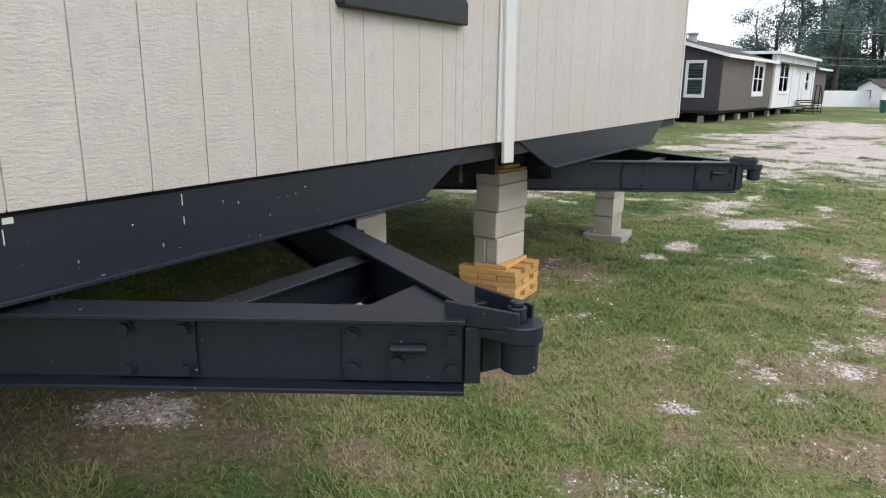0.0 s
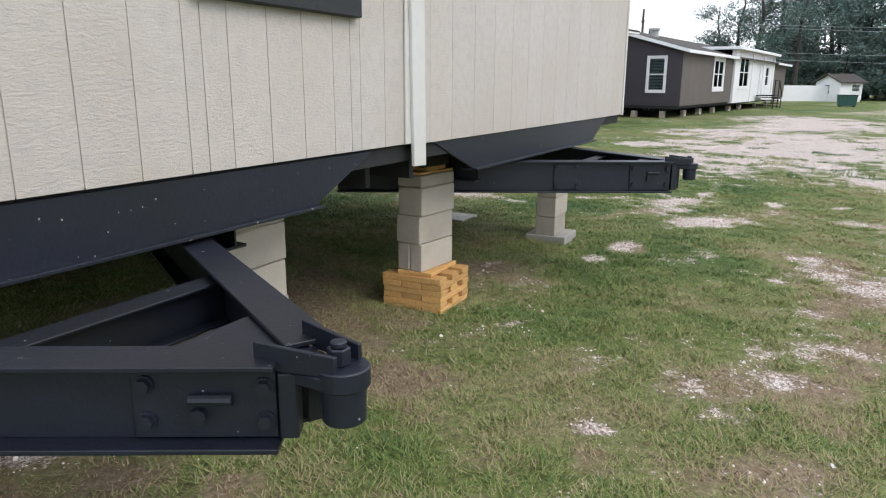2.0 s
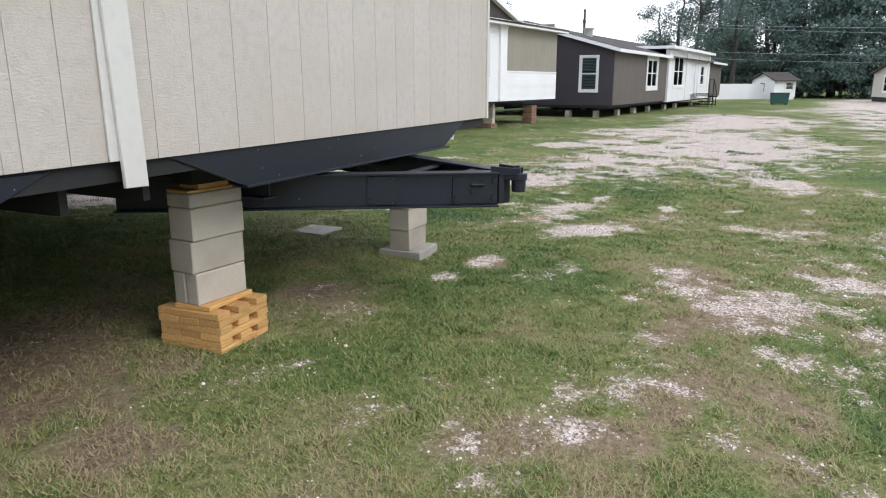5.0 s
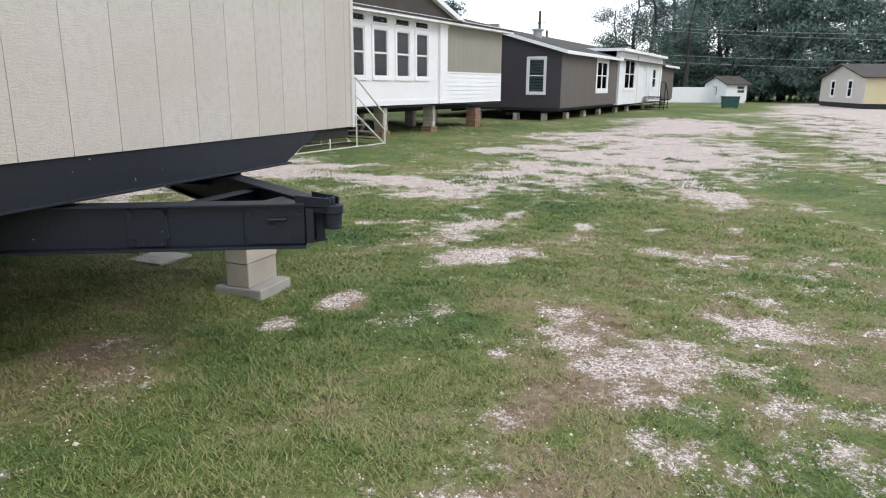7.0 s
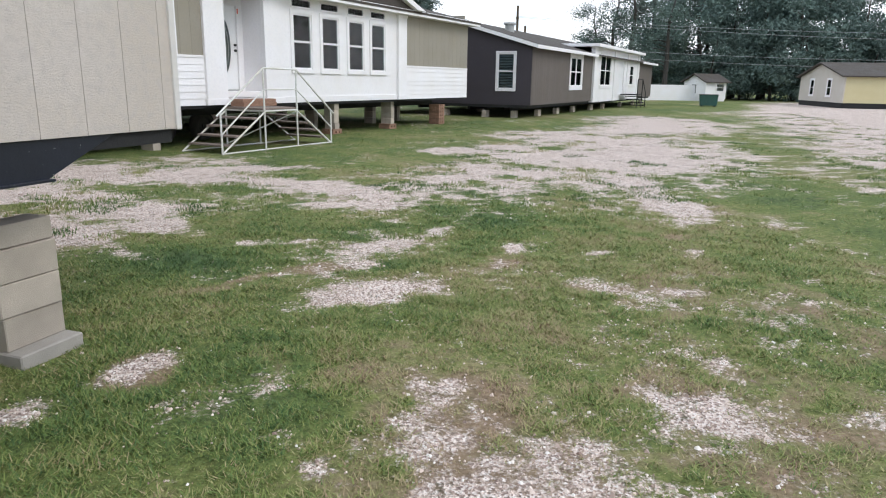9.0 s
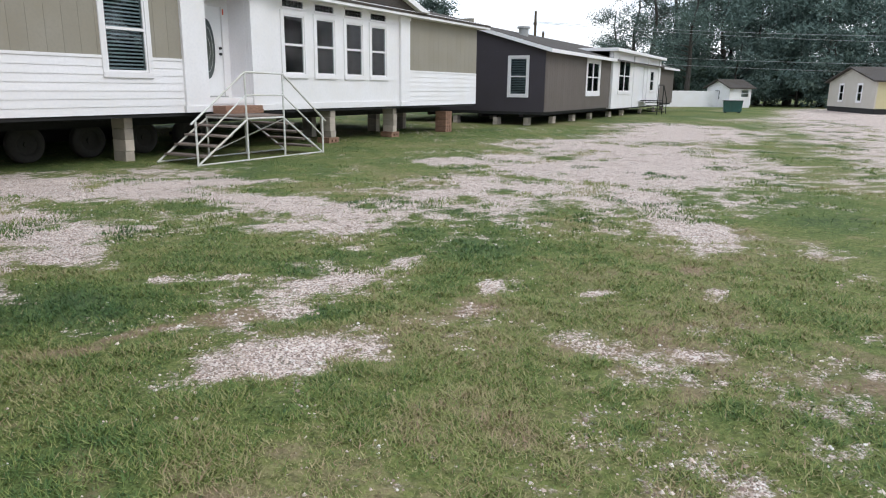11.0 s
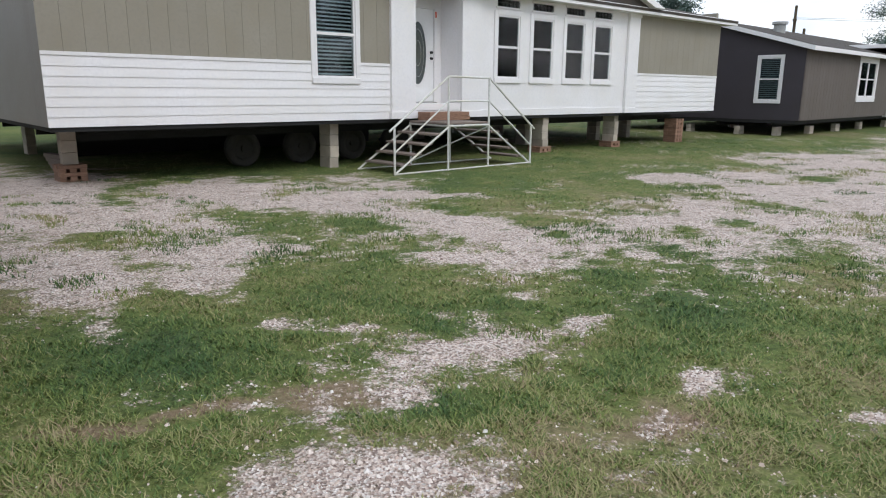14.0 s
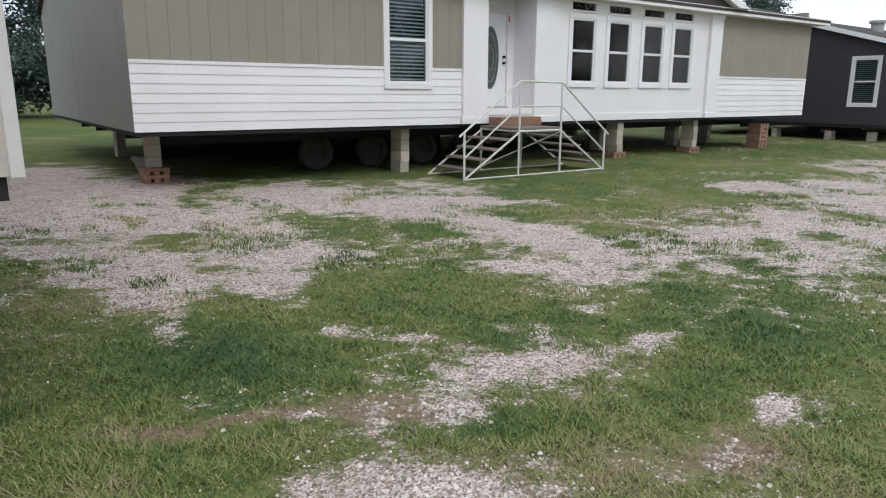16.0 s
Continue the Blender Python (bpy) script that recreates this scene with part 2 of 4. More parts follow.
def rough(x, y, size, seed):
    """Smooth noise from -1 to 1 with features of the given size, for arrays of places."""
    x, y = np.asarray(x, float) / size, np.asarray(y, float) / size
    x, y = 0.82 * x + 0.57 * y + 900, 0.82 * y - 0.57 * x + 900
    i, j = np.floor(x).astype(np.int64), np.floor(y).astype(np.int64)
    u, v = x - i, y - j
    u, v = u * u * (3 - 2 * u), v * v * (3 - 2 * v)
    return (lattice(i, j, seed) * (1 - u) + lattice(i + 1, j, seed) * u) * (1 - v) + (lattice(i, j + 1, seed) * (1 - u) + lattice(i + 1, j + 1, seed) * u) * v


def ground_height(x, y):
    side = 0.075 - 0.026 * np.clip(x, -1.5, 5.0)
    fade = np.clip((np.asarray(y) - 8) / 7, 0, 1)
    return side * (1 - fade) + 0.012 * fade + 0.014 * rough(x, y, 1.3, 1) + 0.007 * rough(x, y, 0.4, 3)


# places on the lot, each as an ellipse: middle, half sizes, turn in degrees
# packed gravel of the drive
DRIVE = [(10.76, 18.31, 4.68, 1.78, 61), (14.81, 26.19, 3.91, 1.92, 54), (7.91, 17.97, 2.18, 1.15, 69), (6.24, 14.09, 1.37, 1.09, 34), (8.24, 12.8, 1.9, 0.42, 80), (8.17, 11.13, 0.48, 0.17, 74),
         (3.51, 12.87, 1.61, 0.81, -61), (1.42, 14.02, 1.99, 1.0, -68), (-0.79, 14.37, 1.77, 1.05, -45), (-0.34, 12.12, 0.97, 0.6, -33), (1.16, 11.22, 0.76, 0.43, 42), (0.95, 9.75, 0.47, 0.22, -67),
         (3.2, 11.54, 0.42, 0.26, 3), (-2.26, 12.04, 2.67, 1.04, -40), (0.58, 9.9, 0.85, 0.46, -57), (-5.54, 14.46, 2.57, 0.75, -39), (1.39, 10.18, 0.32, 0.17, 71), (6.1, 18.29, 0.71, 0.55, 68)]
FAR = [(16.5, 29.5, 2.2, 5.0, -15), (31, 35, 29, 4.6, 57.6), (40, 44, 14, 3.5, 25), (10.5, 21.5, 2.0, 3.0, 20), (-3.6, 12.8, 1.4, 3.0, 20)]
# bare gravel spots in the lawn
PATCH = [(3.61, 7.67, 0.59, 0.35, 25), (3.55, 9.04, 0.98, 0.45, 53), (4.57, 10.04, 0.24, 0.16, 38), (5.18, 9.18, 0.26, 0.15, 86), (2.53, 9.33, 0.28, 0.16, 17), (4.08, 10.43, 0.15, 0.12, 63),
         (3.93, 10.96, 0.21, 0.14, 33), (3.0, 9.37, 0.33, 0.12, 20), (5.25, 9.23, 0.2, 0.12, 38), (4.85, 8.54, 0.12, 0.08, 71), (6.94, 8.77, 0.27, 0.1, 56), (7.61, 10.13, 0.25, 0.14, 39),
         (2.26, 6.32, 0.2, 0.13, 57), (1.86, 5.84, 0.16, 0.13, 61), (3.3, 5.25, 0.12, 0.09, -89), (-1.46, 2.32, 0.32, 0.14, -13), (1.08, 2.57, 0.11, 0.06, 14), (1.1, 2.59, 0.11, 0.07, 6),
         (6.04, 8.87, 0.19, 0.07, 6)]
# thin, half-grown gravel
THIN = [(5.8, 7.73, 0.26, 0.15, 16), (5.43, 7.83, 0.13, 0.07, 10), (6.16, 7.54, 0.4, 0.23, 37), (4.19, 5.12, 0.56, 0.4, -77), (4.02, 6.01, 0.5, 0.19, -27), (5.3, 5.42, 0.67, 0.32, 65),
        (5.49, 5.01, 0.68, 0.32, 44), (6.94, 6.86, 0.63, 0.34, -63), (4.04, 5.0, 0.6, 0.39, 85), (2.94, 3.54, 0.41, 0.14, 64), (2.35, 3.02, 0.38, 0.2, 5), (3.61, 3.59, 0.54, 0.28, 43),
        (2.18, 2.86, 0.2, 0.11, 15), (0.69, 2.2, 0.1, 0.05, 1), (1.65, 2.22, 0.17, 0.06, 3), (0.72, 2.17, 0.22, 0.16, 56), (1.72, 2.19, 0.18, 0.09, 17), (4.84, 8.58, 0.17, 0.11, 50)]
# brown earth and dead grass
DIRT = [(-0.39, 1.96, 0.17, 0.15, -23), (-1.42, 2.0, 0.28, 0.15, -10), (-0.78, 2.09, 0.25, 0.18, -57), (0.21, 3.1, 0.28, 0.16, -1), (-0.37, 3.93, 0.48, 0.31, -67), (0.2, 3.09, 0.23, 0.13, -14),
        (-0.37, 3.88, 0.57, 0.28, -11), (2.71, 8.12, 0.21, 0.07, 38), (2.34, 7.78, 0.21, 0.06, 18), (7.07, 9.43, 0.26, 0.13, 16), (2.29, 6.28, 0.17, 0.15, 46), (0.85, 5.32, 0.31, 0.26, -13),
        (3.34, 8.47, 0.32, 0.13, 19), (3.77, 4.72, 0.72, 0.33, 48)]
# grass left standing in the gravel
ISLAND = [(0.75, 12.67, 1.15, 0.45, -38), (1.96, 12.9, 0.34, 0.34, -83), (3.15, 14.45, 0.85, 0.56, 24), (-0.29, 11.1, 0.47, 0.24, -44), (3.83, 13.57, 0.38, 0.3, 59), (4.19, 12.79, 0.23, 0.14, 82),
          (6.27, 14.04, 0.31, 0.19, 44), (5.59, 13.38, 0.29, 0.19, 49), (3.9, 13.64, 0.66, 0.3, 57), (4.6, 14.88, 0.78, 0.66, 10), (8.98, 12.43, 0.45, 0.21, 50), (8.6, 18.9, 0.47, 0.32, 55),
          (5.64, 13.21, 0.23, 0.17, 68), (0.72, 12.85, 0.7, 0.5, -25), (1.84, 12.86, 0.5, 0.39, -48)]
# deep green growth
LUSH = [(2.04, 8.61, 0.74, 0.48, -20), (5.71, 10.4, 1.11, 0.71, 68), (3.67, 8.47, 0.65, 0.17, 5), (0.14, 2.48, 0.3, 0.24, -60), (5.47, 10.96, 1.6, 0.84, 73), (1.45, 4.03, 0.74, 0.59, -1),
        (5.15, 10.48, 0.84, 0.4, 25), (3.68, 8.34, 0.44, 0.11, 20)]


def within(x, y, place):
    """0 in the middle of a place, 1 on its rim, more outside."""
    px, py, rx, ry, turn = place
    c, s = math.cos(radians(turn)), math.sin(radians(turn))
    dx, dy = x - px, y - py
    return np.hypot((dx * c + dy * s) / rx, (dy * c - dx * s) / ry)


def best_of(x, y, places, peak, fall):
    out = np.zeros_like(x)
    for p in places:
        out = np.maximum(out, peak - fall * within(x, y, p))
    return out


def bare(x, y):
    """How bare the ground is at places: over 0.5 gravel shows."""
    x, y = np.asarray(x, float), np.asarray(y, float)
    n = 0.8 * rough(x, y, 0.8, 7) + 0.8 * rough(x, y, 0.3, 9) + 0.8 * rough(x, y, 0.115, 2) + 0.5 * rough(x, y, 0.05, 6)
    b = np.maximum(np.maximum(best_of(x, y, DRIVE, 1.07, 0.40), best_of(x, y, FAR + DRIVE[:2], 1.30, 0.62)), best_of(x, y, PATCH, 0.80, 0.34))
    b = np.maximum(b, best_of(x, y, THIN, 0.45, 0.05))
    for p in ISLAND:
        q = within(x, y, p)
        b = np.where(q < 1.5, np.minimum(b, 0.22 + 0.3 * q), b)
    thin = 0.20 + 0.07 * np.clip((x - 2.0) / 4, -1, 1) + 0.13 * np.clip((x - 2.4) / 1.8, 0, 1) * np.clip((7.0 - y) / 1.5, 0, 1)
    thin = thin + 0.10 * np.clip((y - 13) / 6, 0, 1)
    return np.maximum(b, thin) + 0.20 * n * np.clip(1.3 - y / 40, 0.45, 1)


def soil(x, y):
    """Dry brown earth and dead grass in the shelter of the near house."""
    x, y = np.asarray(x, float), np.asarray(y, float)
    u = A_INV[0][0] * x + A_INV[0][1] * y + A_INV[0][3]
    v = A_INV[1][0] * x + A_INV[1][1] * y + A_INV[1][3]
    inside = np.minimum(np.minimum(u + 4.0, 1.6 - u), np.minimum(v + 0.05, 2.6 - v)) + 0.4 * rough(x, y, 0.7, 4) + 0.25 * rough(x, y, 0.2, 5)
    spots = np.maximum(best_of(x, y, DIRT, 1.05, 0.55), best_of(x, y, THIN, 0.62, 0.22)) + 0.35 * rough(x, y, 0.22, 14) + 0.2 * rough(x, y, 0.08, 15)
    return np.clip(np.maximum(inside * 0.9, np.where(spots > 0.25, spots, 0)), 0, 1)


def dryness(x, y):
    """From 0, deep green grass, to 1, dead straw."""
    x, y = np.asarray(x, float), np.asarray(y, float)
    d = 0.40 + 0.20 * rough(x, y, 1.9, 41) + 0.16 * rough(x, y, 0.6, 42) + 0.12 * rough(x, y, 0.2, 43)
    d = d + 0.02 * np.clip((6.5 - y) / 3, 0, 1) - 0.28 * np.clip(best_of(x, y, LUSH, 1.3, 0.9), 0, 1)
    return np.clip(d + 0.45 * np.clip(bare(x, y) - 0.30, 0, 0.4) + 0.40 * soil(x, y), 0, 1)


A_INV = pose(0.303, 3.487, 0, 0, 0, 60.66).inverted()


def quick_mesh(name, verts, faces, mat, smooth=False, **fields):
    """A mesh from arrays of corners and equal-sided faces, with number fields on its corners."""
    me = bpy.data.meshes.new(name)
    verts, faces = np.asarray(verts, np.float32), np.asarray(faces, np.int32)
    me.vertices.add(len(verts)), me.loops.add(faces.size), me.polygons.add(len(faces))
    me.vertices.foreach_set("co", verts.ravel())
    me.loops.foreach_set("vertex_index", faces.ravel())
    me.polygons.foreach_set("loop_start", np.arange(0, faces.size, faces.shape[1], dtype=np.int32))
    me.polygons.foreach_set("use_smooth", np.full(len(faces), smooth))
    for key, value in fields.items():
        me.attributes.new(key, "FLOAT", "POINT").data.foreach_set("value", np.asarray(value, np.float32))
    me.update(calc_edges=True)
    me.materials.append(mat)
    return new(name, me)


def ground_sheet():
    def axis(lo, hi, a, b, fine, grow):
        xs, s = list(np.arange(a, b, fine)), fine
        x = xs[-1]
        while x < hi:
            s *= grow
            x += s
            xs.append(x)
        s, x = fine, a
        while x > lo:
            s *= grow
            x -= s
            xs.insert(0, x)
        return xs
    xs, ys = axis(-1500, 1500, -3.5, 9.5, 0.085, 1.065), axis(-1200, 1800, 1.2, 16.0, 0.085, 1.065)
    nx, ny = len(xs), len(ys)
    gx, gy = (g.ravel() for g in np.meshgrid(xs, ys))
    i = (np.arange(ny - 1)[:, None] * nx + np.arange(nx - 1)[None, :]).ravel()
    near = (gx > -40) & (gx < 80) & (gy > -20) & (gy < 90)
    ob = quick_mesh("ground", np.stack([gx, gy, ground_height(gx, gy)], 1), np.stack([i, i + 1, i + nx + 1, i + nx], 1), ground_material(), True,
                    bare=np.where(near, bare(gx, gy), 0.2), soil=soil(gx, gy), dry=dryness(gx, gy))
    return tagged(ob, "patchy green lawn with bare chalky gravel spots", "ground", kind="structure")


GRASS_TONES = ((0.0, (0.054, 0.115, 0.038)), (0.28, (0.125, 0.196, 0.050)), (0.52, (0.222, 0.262, 0.076)), (0.76, (0.370, 0.322, 0.168)), (1.0, (0.340, 0.240, 0.160)))


def attribute(m, name):
    a = m.n.new("ShaderNodeAttribute")
    a.attribute_name = name
    return a.outputs["Fac"]


def add_up(m, a, b, lo, hi):
    """a plus b, with b spread from lo to hi."""
    jit, out = m.n.new("ShaderNodeMapRange"), m.n.new("ShaderNodeMath")
    jit.inputs["To Min"].default_value, jit.inputs["To Max"].default_value = lo, hi
    m.l.new(b, jit.inputs["Value"]), m.l.new(a, out.inputs[0]), m.l.new(jit.outputs[0], out.inputs[1])
    return out.outputs[0]


def ground_material():
    m = Mat("ground_grass_gravel", 0.95, spec=0.2)
    turf = m.ramp(add_up(m, attribute(m, "dry"), m.noise(14, 6, (1, 1, 1), 0.7), -0.38, 0.38), *GRASS_TONES)
    # thatch, with the shade between blades painted in as near-black specks
    thatch_shade = m.ramp(m.noise(60, 5, (1, 1, 1), 0.7), (0.38, (0.014, 0.018, 0.009)), (0.66, (0.150, 0.155, 0.072)))
    turf = m.mix(0.5, turf, thatch_shade)
    turf = m.mix(0.7, turf, m.ramp(m.noise(19, 5, (1, 1, 1), 0.7), (0.38, (0.42, 0.45, 0.40)), (0.58, (1.15, 1.15, 1.1))), "MULTIPLY")
    vor = m.n.new("ShaderNodeTexVoronoi")
    vor.inputs["Scale"].default_value = 78
    m.l.new(m.coords(), vor.inputs["Vector"])
    bw = m.n.new("ShaderNodeRGBToBW")
    m.l.new(vor.outputs["Color"], bw.inputs[0])
    stone = m.ramp(bw.outputs[0], (0.2, (0.28, 0.210, 0.180)), (0.5, (0.72, 0.585, 0.510)), (0.8, (0.88, 0.80, 0.755)))
    stone = m.mix(m.ramp(m.noise(2.2, 5), (0.48, (0, 0, 0)), (0.70, (0.6, 0.6, 0.6))), stone, m.mix(0.6, stone, (0.40, 0.31, 0.25)))
    stone = m.mix(m.ramp(m.noise(7, 8, (1, 1, 1), 0.75), (0.555, (0, 0, 0)), (0.63, (0.85, 0.85, 0.85))), stone, m.ramp(m.noise(30, 4), (0.4, (0.075, 0.080, 0.038)), (0.6, (0.20, 0.155, 0.10))))
    stone = m.mix(0.35, stone, m.ramp(m.noise(34, 4, (1, 1, 1), 0.7), (0.38, (0.30, 0.28, 0.27)), (0.58, (1, 1, 1))), "MULTIPLY")
    fac = m.ramp(add_up(m, attribute(m, "bare"), m.noise(17, 9, (1, 1, 1), 0.8), -0.62, 0.62), (0.47, (0, 0, 0)), (0.62, (1, 1, 1)))
    earth = m.ramp(m.noise(24, 7, (1, 1, 1), 0.65), (0.3, (0.120, 0.085, 0.055)), (0.55, (0.250, 0.180, 0.120)), (0.75, (0.42, 0.35, 0.28)))
    low = m.ramp(add_up(m, attribute(m, "soil"), m.noise(11, 7, (1, 1, 1), 0.7), -0.3, 0.3), (0.25, (0, 0, 0)), (0.7, (0.9, 0.9, 0.9)))
    m.color(m.mix(fac, m.mix(low, turf, earth), stone))
    m.bump(m.mix(fac, m.noise(60, 6), vor.outputs["Distance"]), 0.8, 0.02)
    return m.m


ground = ground_sheet()

# ---- the near house: end wall over its steel frame ----
A = pose(0.303, 3.487, 0, 0, 0, 60.66)
near_house = tagged(empty("manufactured_house", A), "beige grooved-panel house section raised on block piers", "house")


def near_house_parts():
    h = near_house
    win = (-1.44, -0.68, 1.99, 3.1)
    # sheathing behind the planks, with the window's opening
    core = boxes("wall", [(a, b, 0.0045, 0.11, c, d) for a, b, c, d in wall_rects(-4.42, 4.27, 1.29, 3.9, [win])], beige_siding, h)
    boxes("roof", [(-4.7, 4.6, -0.3, 16.3, 3.9, 4.05)], roof_shingle, h)
    boxes("side_wall", [(4.14, 4.272, 0.112, 16, 1.30, 3.9)], beige_siding, h)
    boxes("side_wall", [(-4.42, -4.29, 0.112, 16, 1.30, 3.9)], beige_siding, h)
    boxes("back_wall", [(-4.42, 4.27, 16.0, 16.12, 1.30, 3.9)], beige_siding, h)
    boxes("floor_deck", [(-4.40, 4.25, 0.03, 16.1, 1.19, 1.286)], under_black, h)
    boxes("room_lining", [(-4.2, 4.1, 0.9, 0.95, 1.29, 3.8)], shaded_interior, h)
    edges = [-4.42 + i * 0.2035 for i in range(23)]
    edges = [e for e in edges if e < -0.2] + [-0.09]
    right = [-0.085, 0.10, 0.36] + [0.36 + 0.293 * i for i in range(1, 14)]
    right = [e for e in right if e < 4.2] + [4.272]
    for run, foot in ((edges, 1.284), (right, 1.275)):
        for a, b in zip(run, run[1:]):
            rects = clip_holes(a, b, foot, 3.9, [(win[0] - 0.05, win[1] + 0.05, win[2] - 0.05, win[3] + 0.05)])
            for r in rects:
                boxes("plank", [(r[0] + 0.0016, r[1] - 0.0016, 0.0, 0.0043, r[2], r[3])], beige_siding, core, 0.0012)
    boxes("corner_trim", [(4.255, 4.30, -0.016, 0.09, 1.27, 3.9)], trim_white, h, 0.003)
    # cover board on the joint of the two halves, a little askew
    bm = bmesh.new()
    add_prism(bm, [(-0.125, 1.165), (0.0, 1.16), (-0.05, 3.9), (-0.20, 3.9)], -0.034, -0.014)
    finish("joint_board", bm, trim_white, h, 0.003)
    boxes("joint_strip", [(-0.175, -0.10, -0.0135, -0.002, 1.285, 3.9)], trim_white, h, 0.002)
    w = window_unit(h, *win, 0.0, window_black, 0.10, True)
    # front cross beams with tapered ends and a bottom flange
    for c in (-2.19, 2.02):
        bm = bmesh.new()
        add_prism(bm, [(c - 1.85, 1.272), (c - 1.32, 1.065), (c + 1.30, 1.065), (c + 1.76, 1.272)], 0.02, 0.036)
        add_box(bm, c - 1.34, c + 1.32, -0.015, 0.10, 1.056, 1.069)
        finish("cross_beam", bm, steel_paint, h, 0.002)
        # long rails that run back under the floor
        for s in (-1, 1):
            boxes("frame_rail", [(c + s * 0.95 - 0.006, c + s * 0.95 + 0.006, 0.16, 16.0, 0.94, 1.18), (c + s * 0.95 - 0.06, c + s * 0.95 + 0.06, 0.16, 16.0, 0.925, 0.939)], steel_paint, h, 0.002)
    # white paint runs on the steel
    for u, z0, z1, w in ((-2.275, 1.225, 1.262, 0.0022), (-2.273, 1.165, 1.190, 0.0018), (-2.80, 1.20, 1.24, 0.002), (-2.785, 1.252, 1.268, 0.022), (-2.05, 1.20, 1.206, 0.003), (-1.72, 1.215, 1.22, 0.003), (-2.45, 1.19, 1.196, 0.003)):
        boxes("paint_run", [(u - w * 0.6, u + w * 0.6, 0.0165, 0.0215, z0, z1)], trim_white, h, 0.0005)
    # inner edge channels at the joint
    boxes("edge_rail", [(-0.32, -0.28, 0.15, 16, 1.06, 1.185), (0.12, 0.16, 0.15, 16, 1.06, 1.185)], under_black, h)


near_house_parts()


def hitch(cx, low):
    """The steel A-frame with its ball coupler in front of one half of the house."""
    top = 1.045
    h = tagged(empty("trailer_hitch", A @ pose(cx, 0.062, -0.006)), "black painted steel towing hitch with a bolted ball coupler", "trailer hitch", "hitches of the house halves")
    tip_v, spread0 = -1.005, 0.655
    for s in (-1, 1):
        p0, p1 = Vector((s * 0.062, tip_v, 0)), Vector((s * (0.062 + (spread0 - 0.062) / 1.04 * 2.15), tip_v + 2.15, 0))
        d = p1 - p0
        ln, ang = d.length, math.degrees(math.atan2(d.y, d.x))
        m = pose(p0.x, p0.y, 0, 0, 0, ang)
        leg = boxes("leg", [(-0.02, ln, -0.005, 0.005, low + 0.012, top - 0.012), (-0.02, ln, -0.06, 0.06, top - 0.012, top), (-0.02, ln, -0.06, 0.06, low, low + 0.012)], steel_paint, h, 0.002, m)
        out = 1 if s < 0 else -1
        # bolted plates on the outer face
        y0, y1 = (0.006, 0.017) if out > 0 else (-0.017, -0.006)
        boxes("plate", [(-0.015, 0.29, y0, y1, low + 0.018, top - 0.022)], steel_paint, h, 0.002, m)
        boxes("plate", [(0.66, 0.86, y0, y1, low + 0.018, top - 0.022)], steel_paint, h, 0.002, m)
        ye = 0.017 * out
        bolts = [(0.01, top - 0.06), (0.01, low + 0.06), (0.26, top - 0.055), (0.26, low + 0.06), (0.685, top - 0.045), (0.685, low + 0.045), (0.835, top - 0.045), (0.835, low + 0.045)]
        for bx, bz in bolts:
            bm = bmesh.new()
            add_tube(bm, (bx, ye, bz), (bx, ye + 0.006 * out, bz), 0.021, 12)
            add_tube(bm, (bx, ye + 0.006 * out, bz), (bx, ye + 0.020 * out, bz), 0.016, 6)
            finish("bolt", bm, steel_paint, h, m=m)
        bm = bmesh.new()
        add_tube(bm, (0.075, ye + 0.014 * out, top - 0.085), (0.165, ye + 0.014 * out, top - 0.085), 0.0125, 10)
        add_tube(bm, (0.15, ye, top - 0.125), (0.15, ye + 0.018 * out, top - 0.125), 0.018, 8)
        finish("latch_pin", bm, steel_paint, h, m=m)
        # stiffener at the outer end of the leg
        boxes("end_stiffener", [(-0.06, -0.02, -0.028, 0.028, low + 0.02, top - 0.03)], steel_paint, h, 0.003, m)
    # gusset between the legs and the brace behind
    bm = bmesh.new()
    vs = [(-0.08, -1.03), (0.08, -1.03), (0.27, -0.70), (0.16, -0.75), (-0.10, -0.75), (-0.27, -0.70)]
    a = [bm.verts.new((x, y, top - 0.028)) for x, y in vs]
    b = [bm.verts.new((x, y, top - 0.016)) for x, y in vs]
    bm.faces.new(a), bm.faces.new(b)
    for i in range(6):
        bm.faces.new((a[i], a[(i + 1) % 6], b[(i + 1) % 6], b[i]))
    finish("gusset", bm, steel_paint, h)
    boxes("brace", [(-0.42, 0.42, -0.37, -0.36, low + 0.03, top - 0.045), (-0.41, 0.41, -0.41, -0.32, top - 0.045, top - 0.036), (-0.41, 0.41, -0.41, -0.32, low + 0.021, low + 0.03)], steel_paint, h, 0.002)
    # coupler: tongue plate, two cheek plates, socket and bolt
    bm = bmesh.new()
    add_prism(bm, [(-0.057, top - 0.055), (0.057, top - 0.055), (0.057, top - 0.025), (-0.057, top - 0.025)], -1.15, -0.98)
    finish("tongue_plate", bm, steel_paint, h, 0.004)
    for s in (-1, 1):
        bm = bmesh.new()
        for z0, z1 in ((top - 0.024, top + 0.045),):
            vs = [(-1.165, z0), (-0.98, z0), (-0.98, z1 - 0.01), (-1.165, z1 - 0.022)]
            lo = [bm.verts.new((s * (0.036 if y < -1.1 else 0.072), y, z)) for y, z in vs]
            hi = [bm.verts.new((s * (0.048 if y < -1.1 else 0.084), y, z)) for y, z in vs]
            bm.faces.new(lo), bm.faces.new(hi)
            for i in range(4):
                bm.faces.new((lo[i], lo[(i + 1) % 4], hi[(i + 1) % 4], hi[i]))
        finish("cheek_plate", bm, steel_paint, h, 0.002)
    bm = bmesh.new()
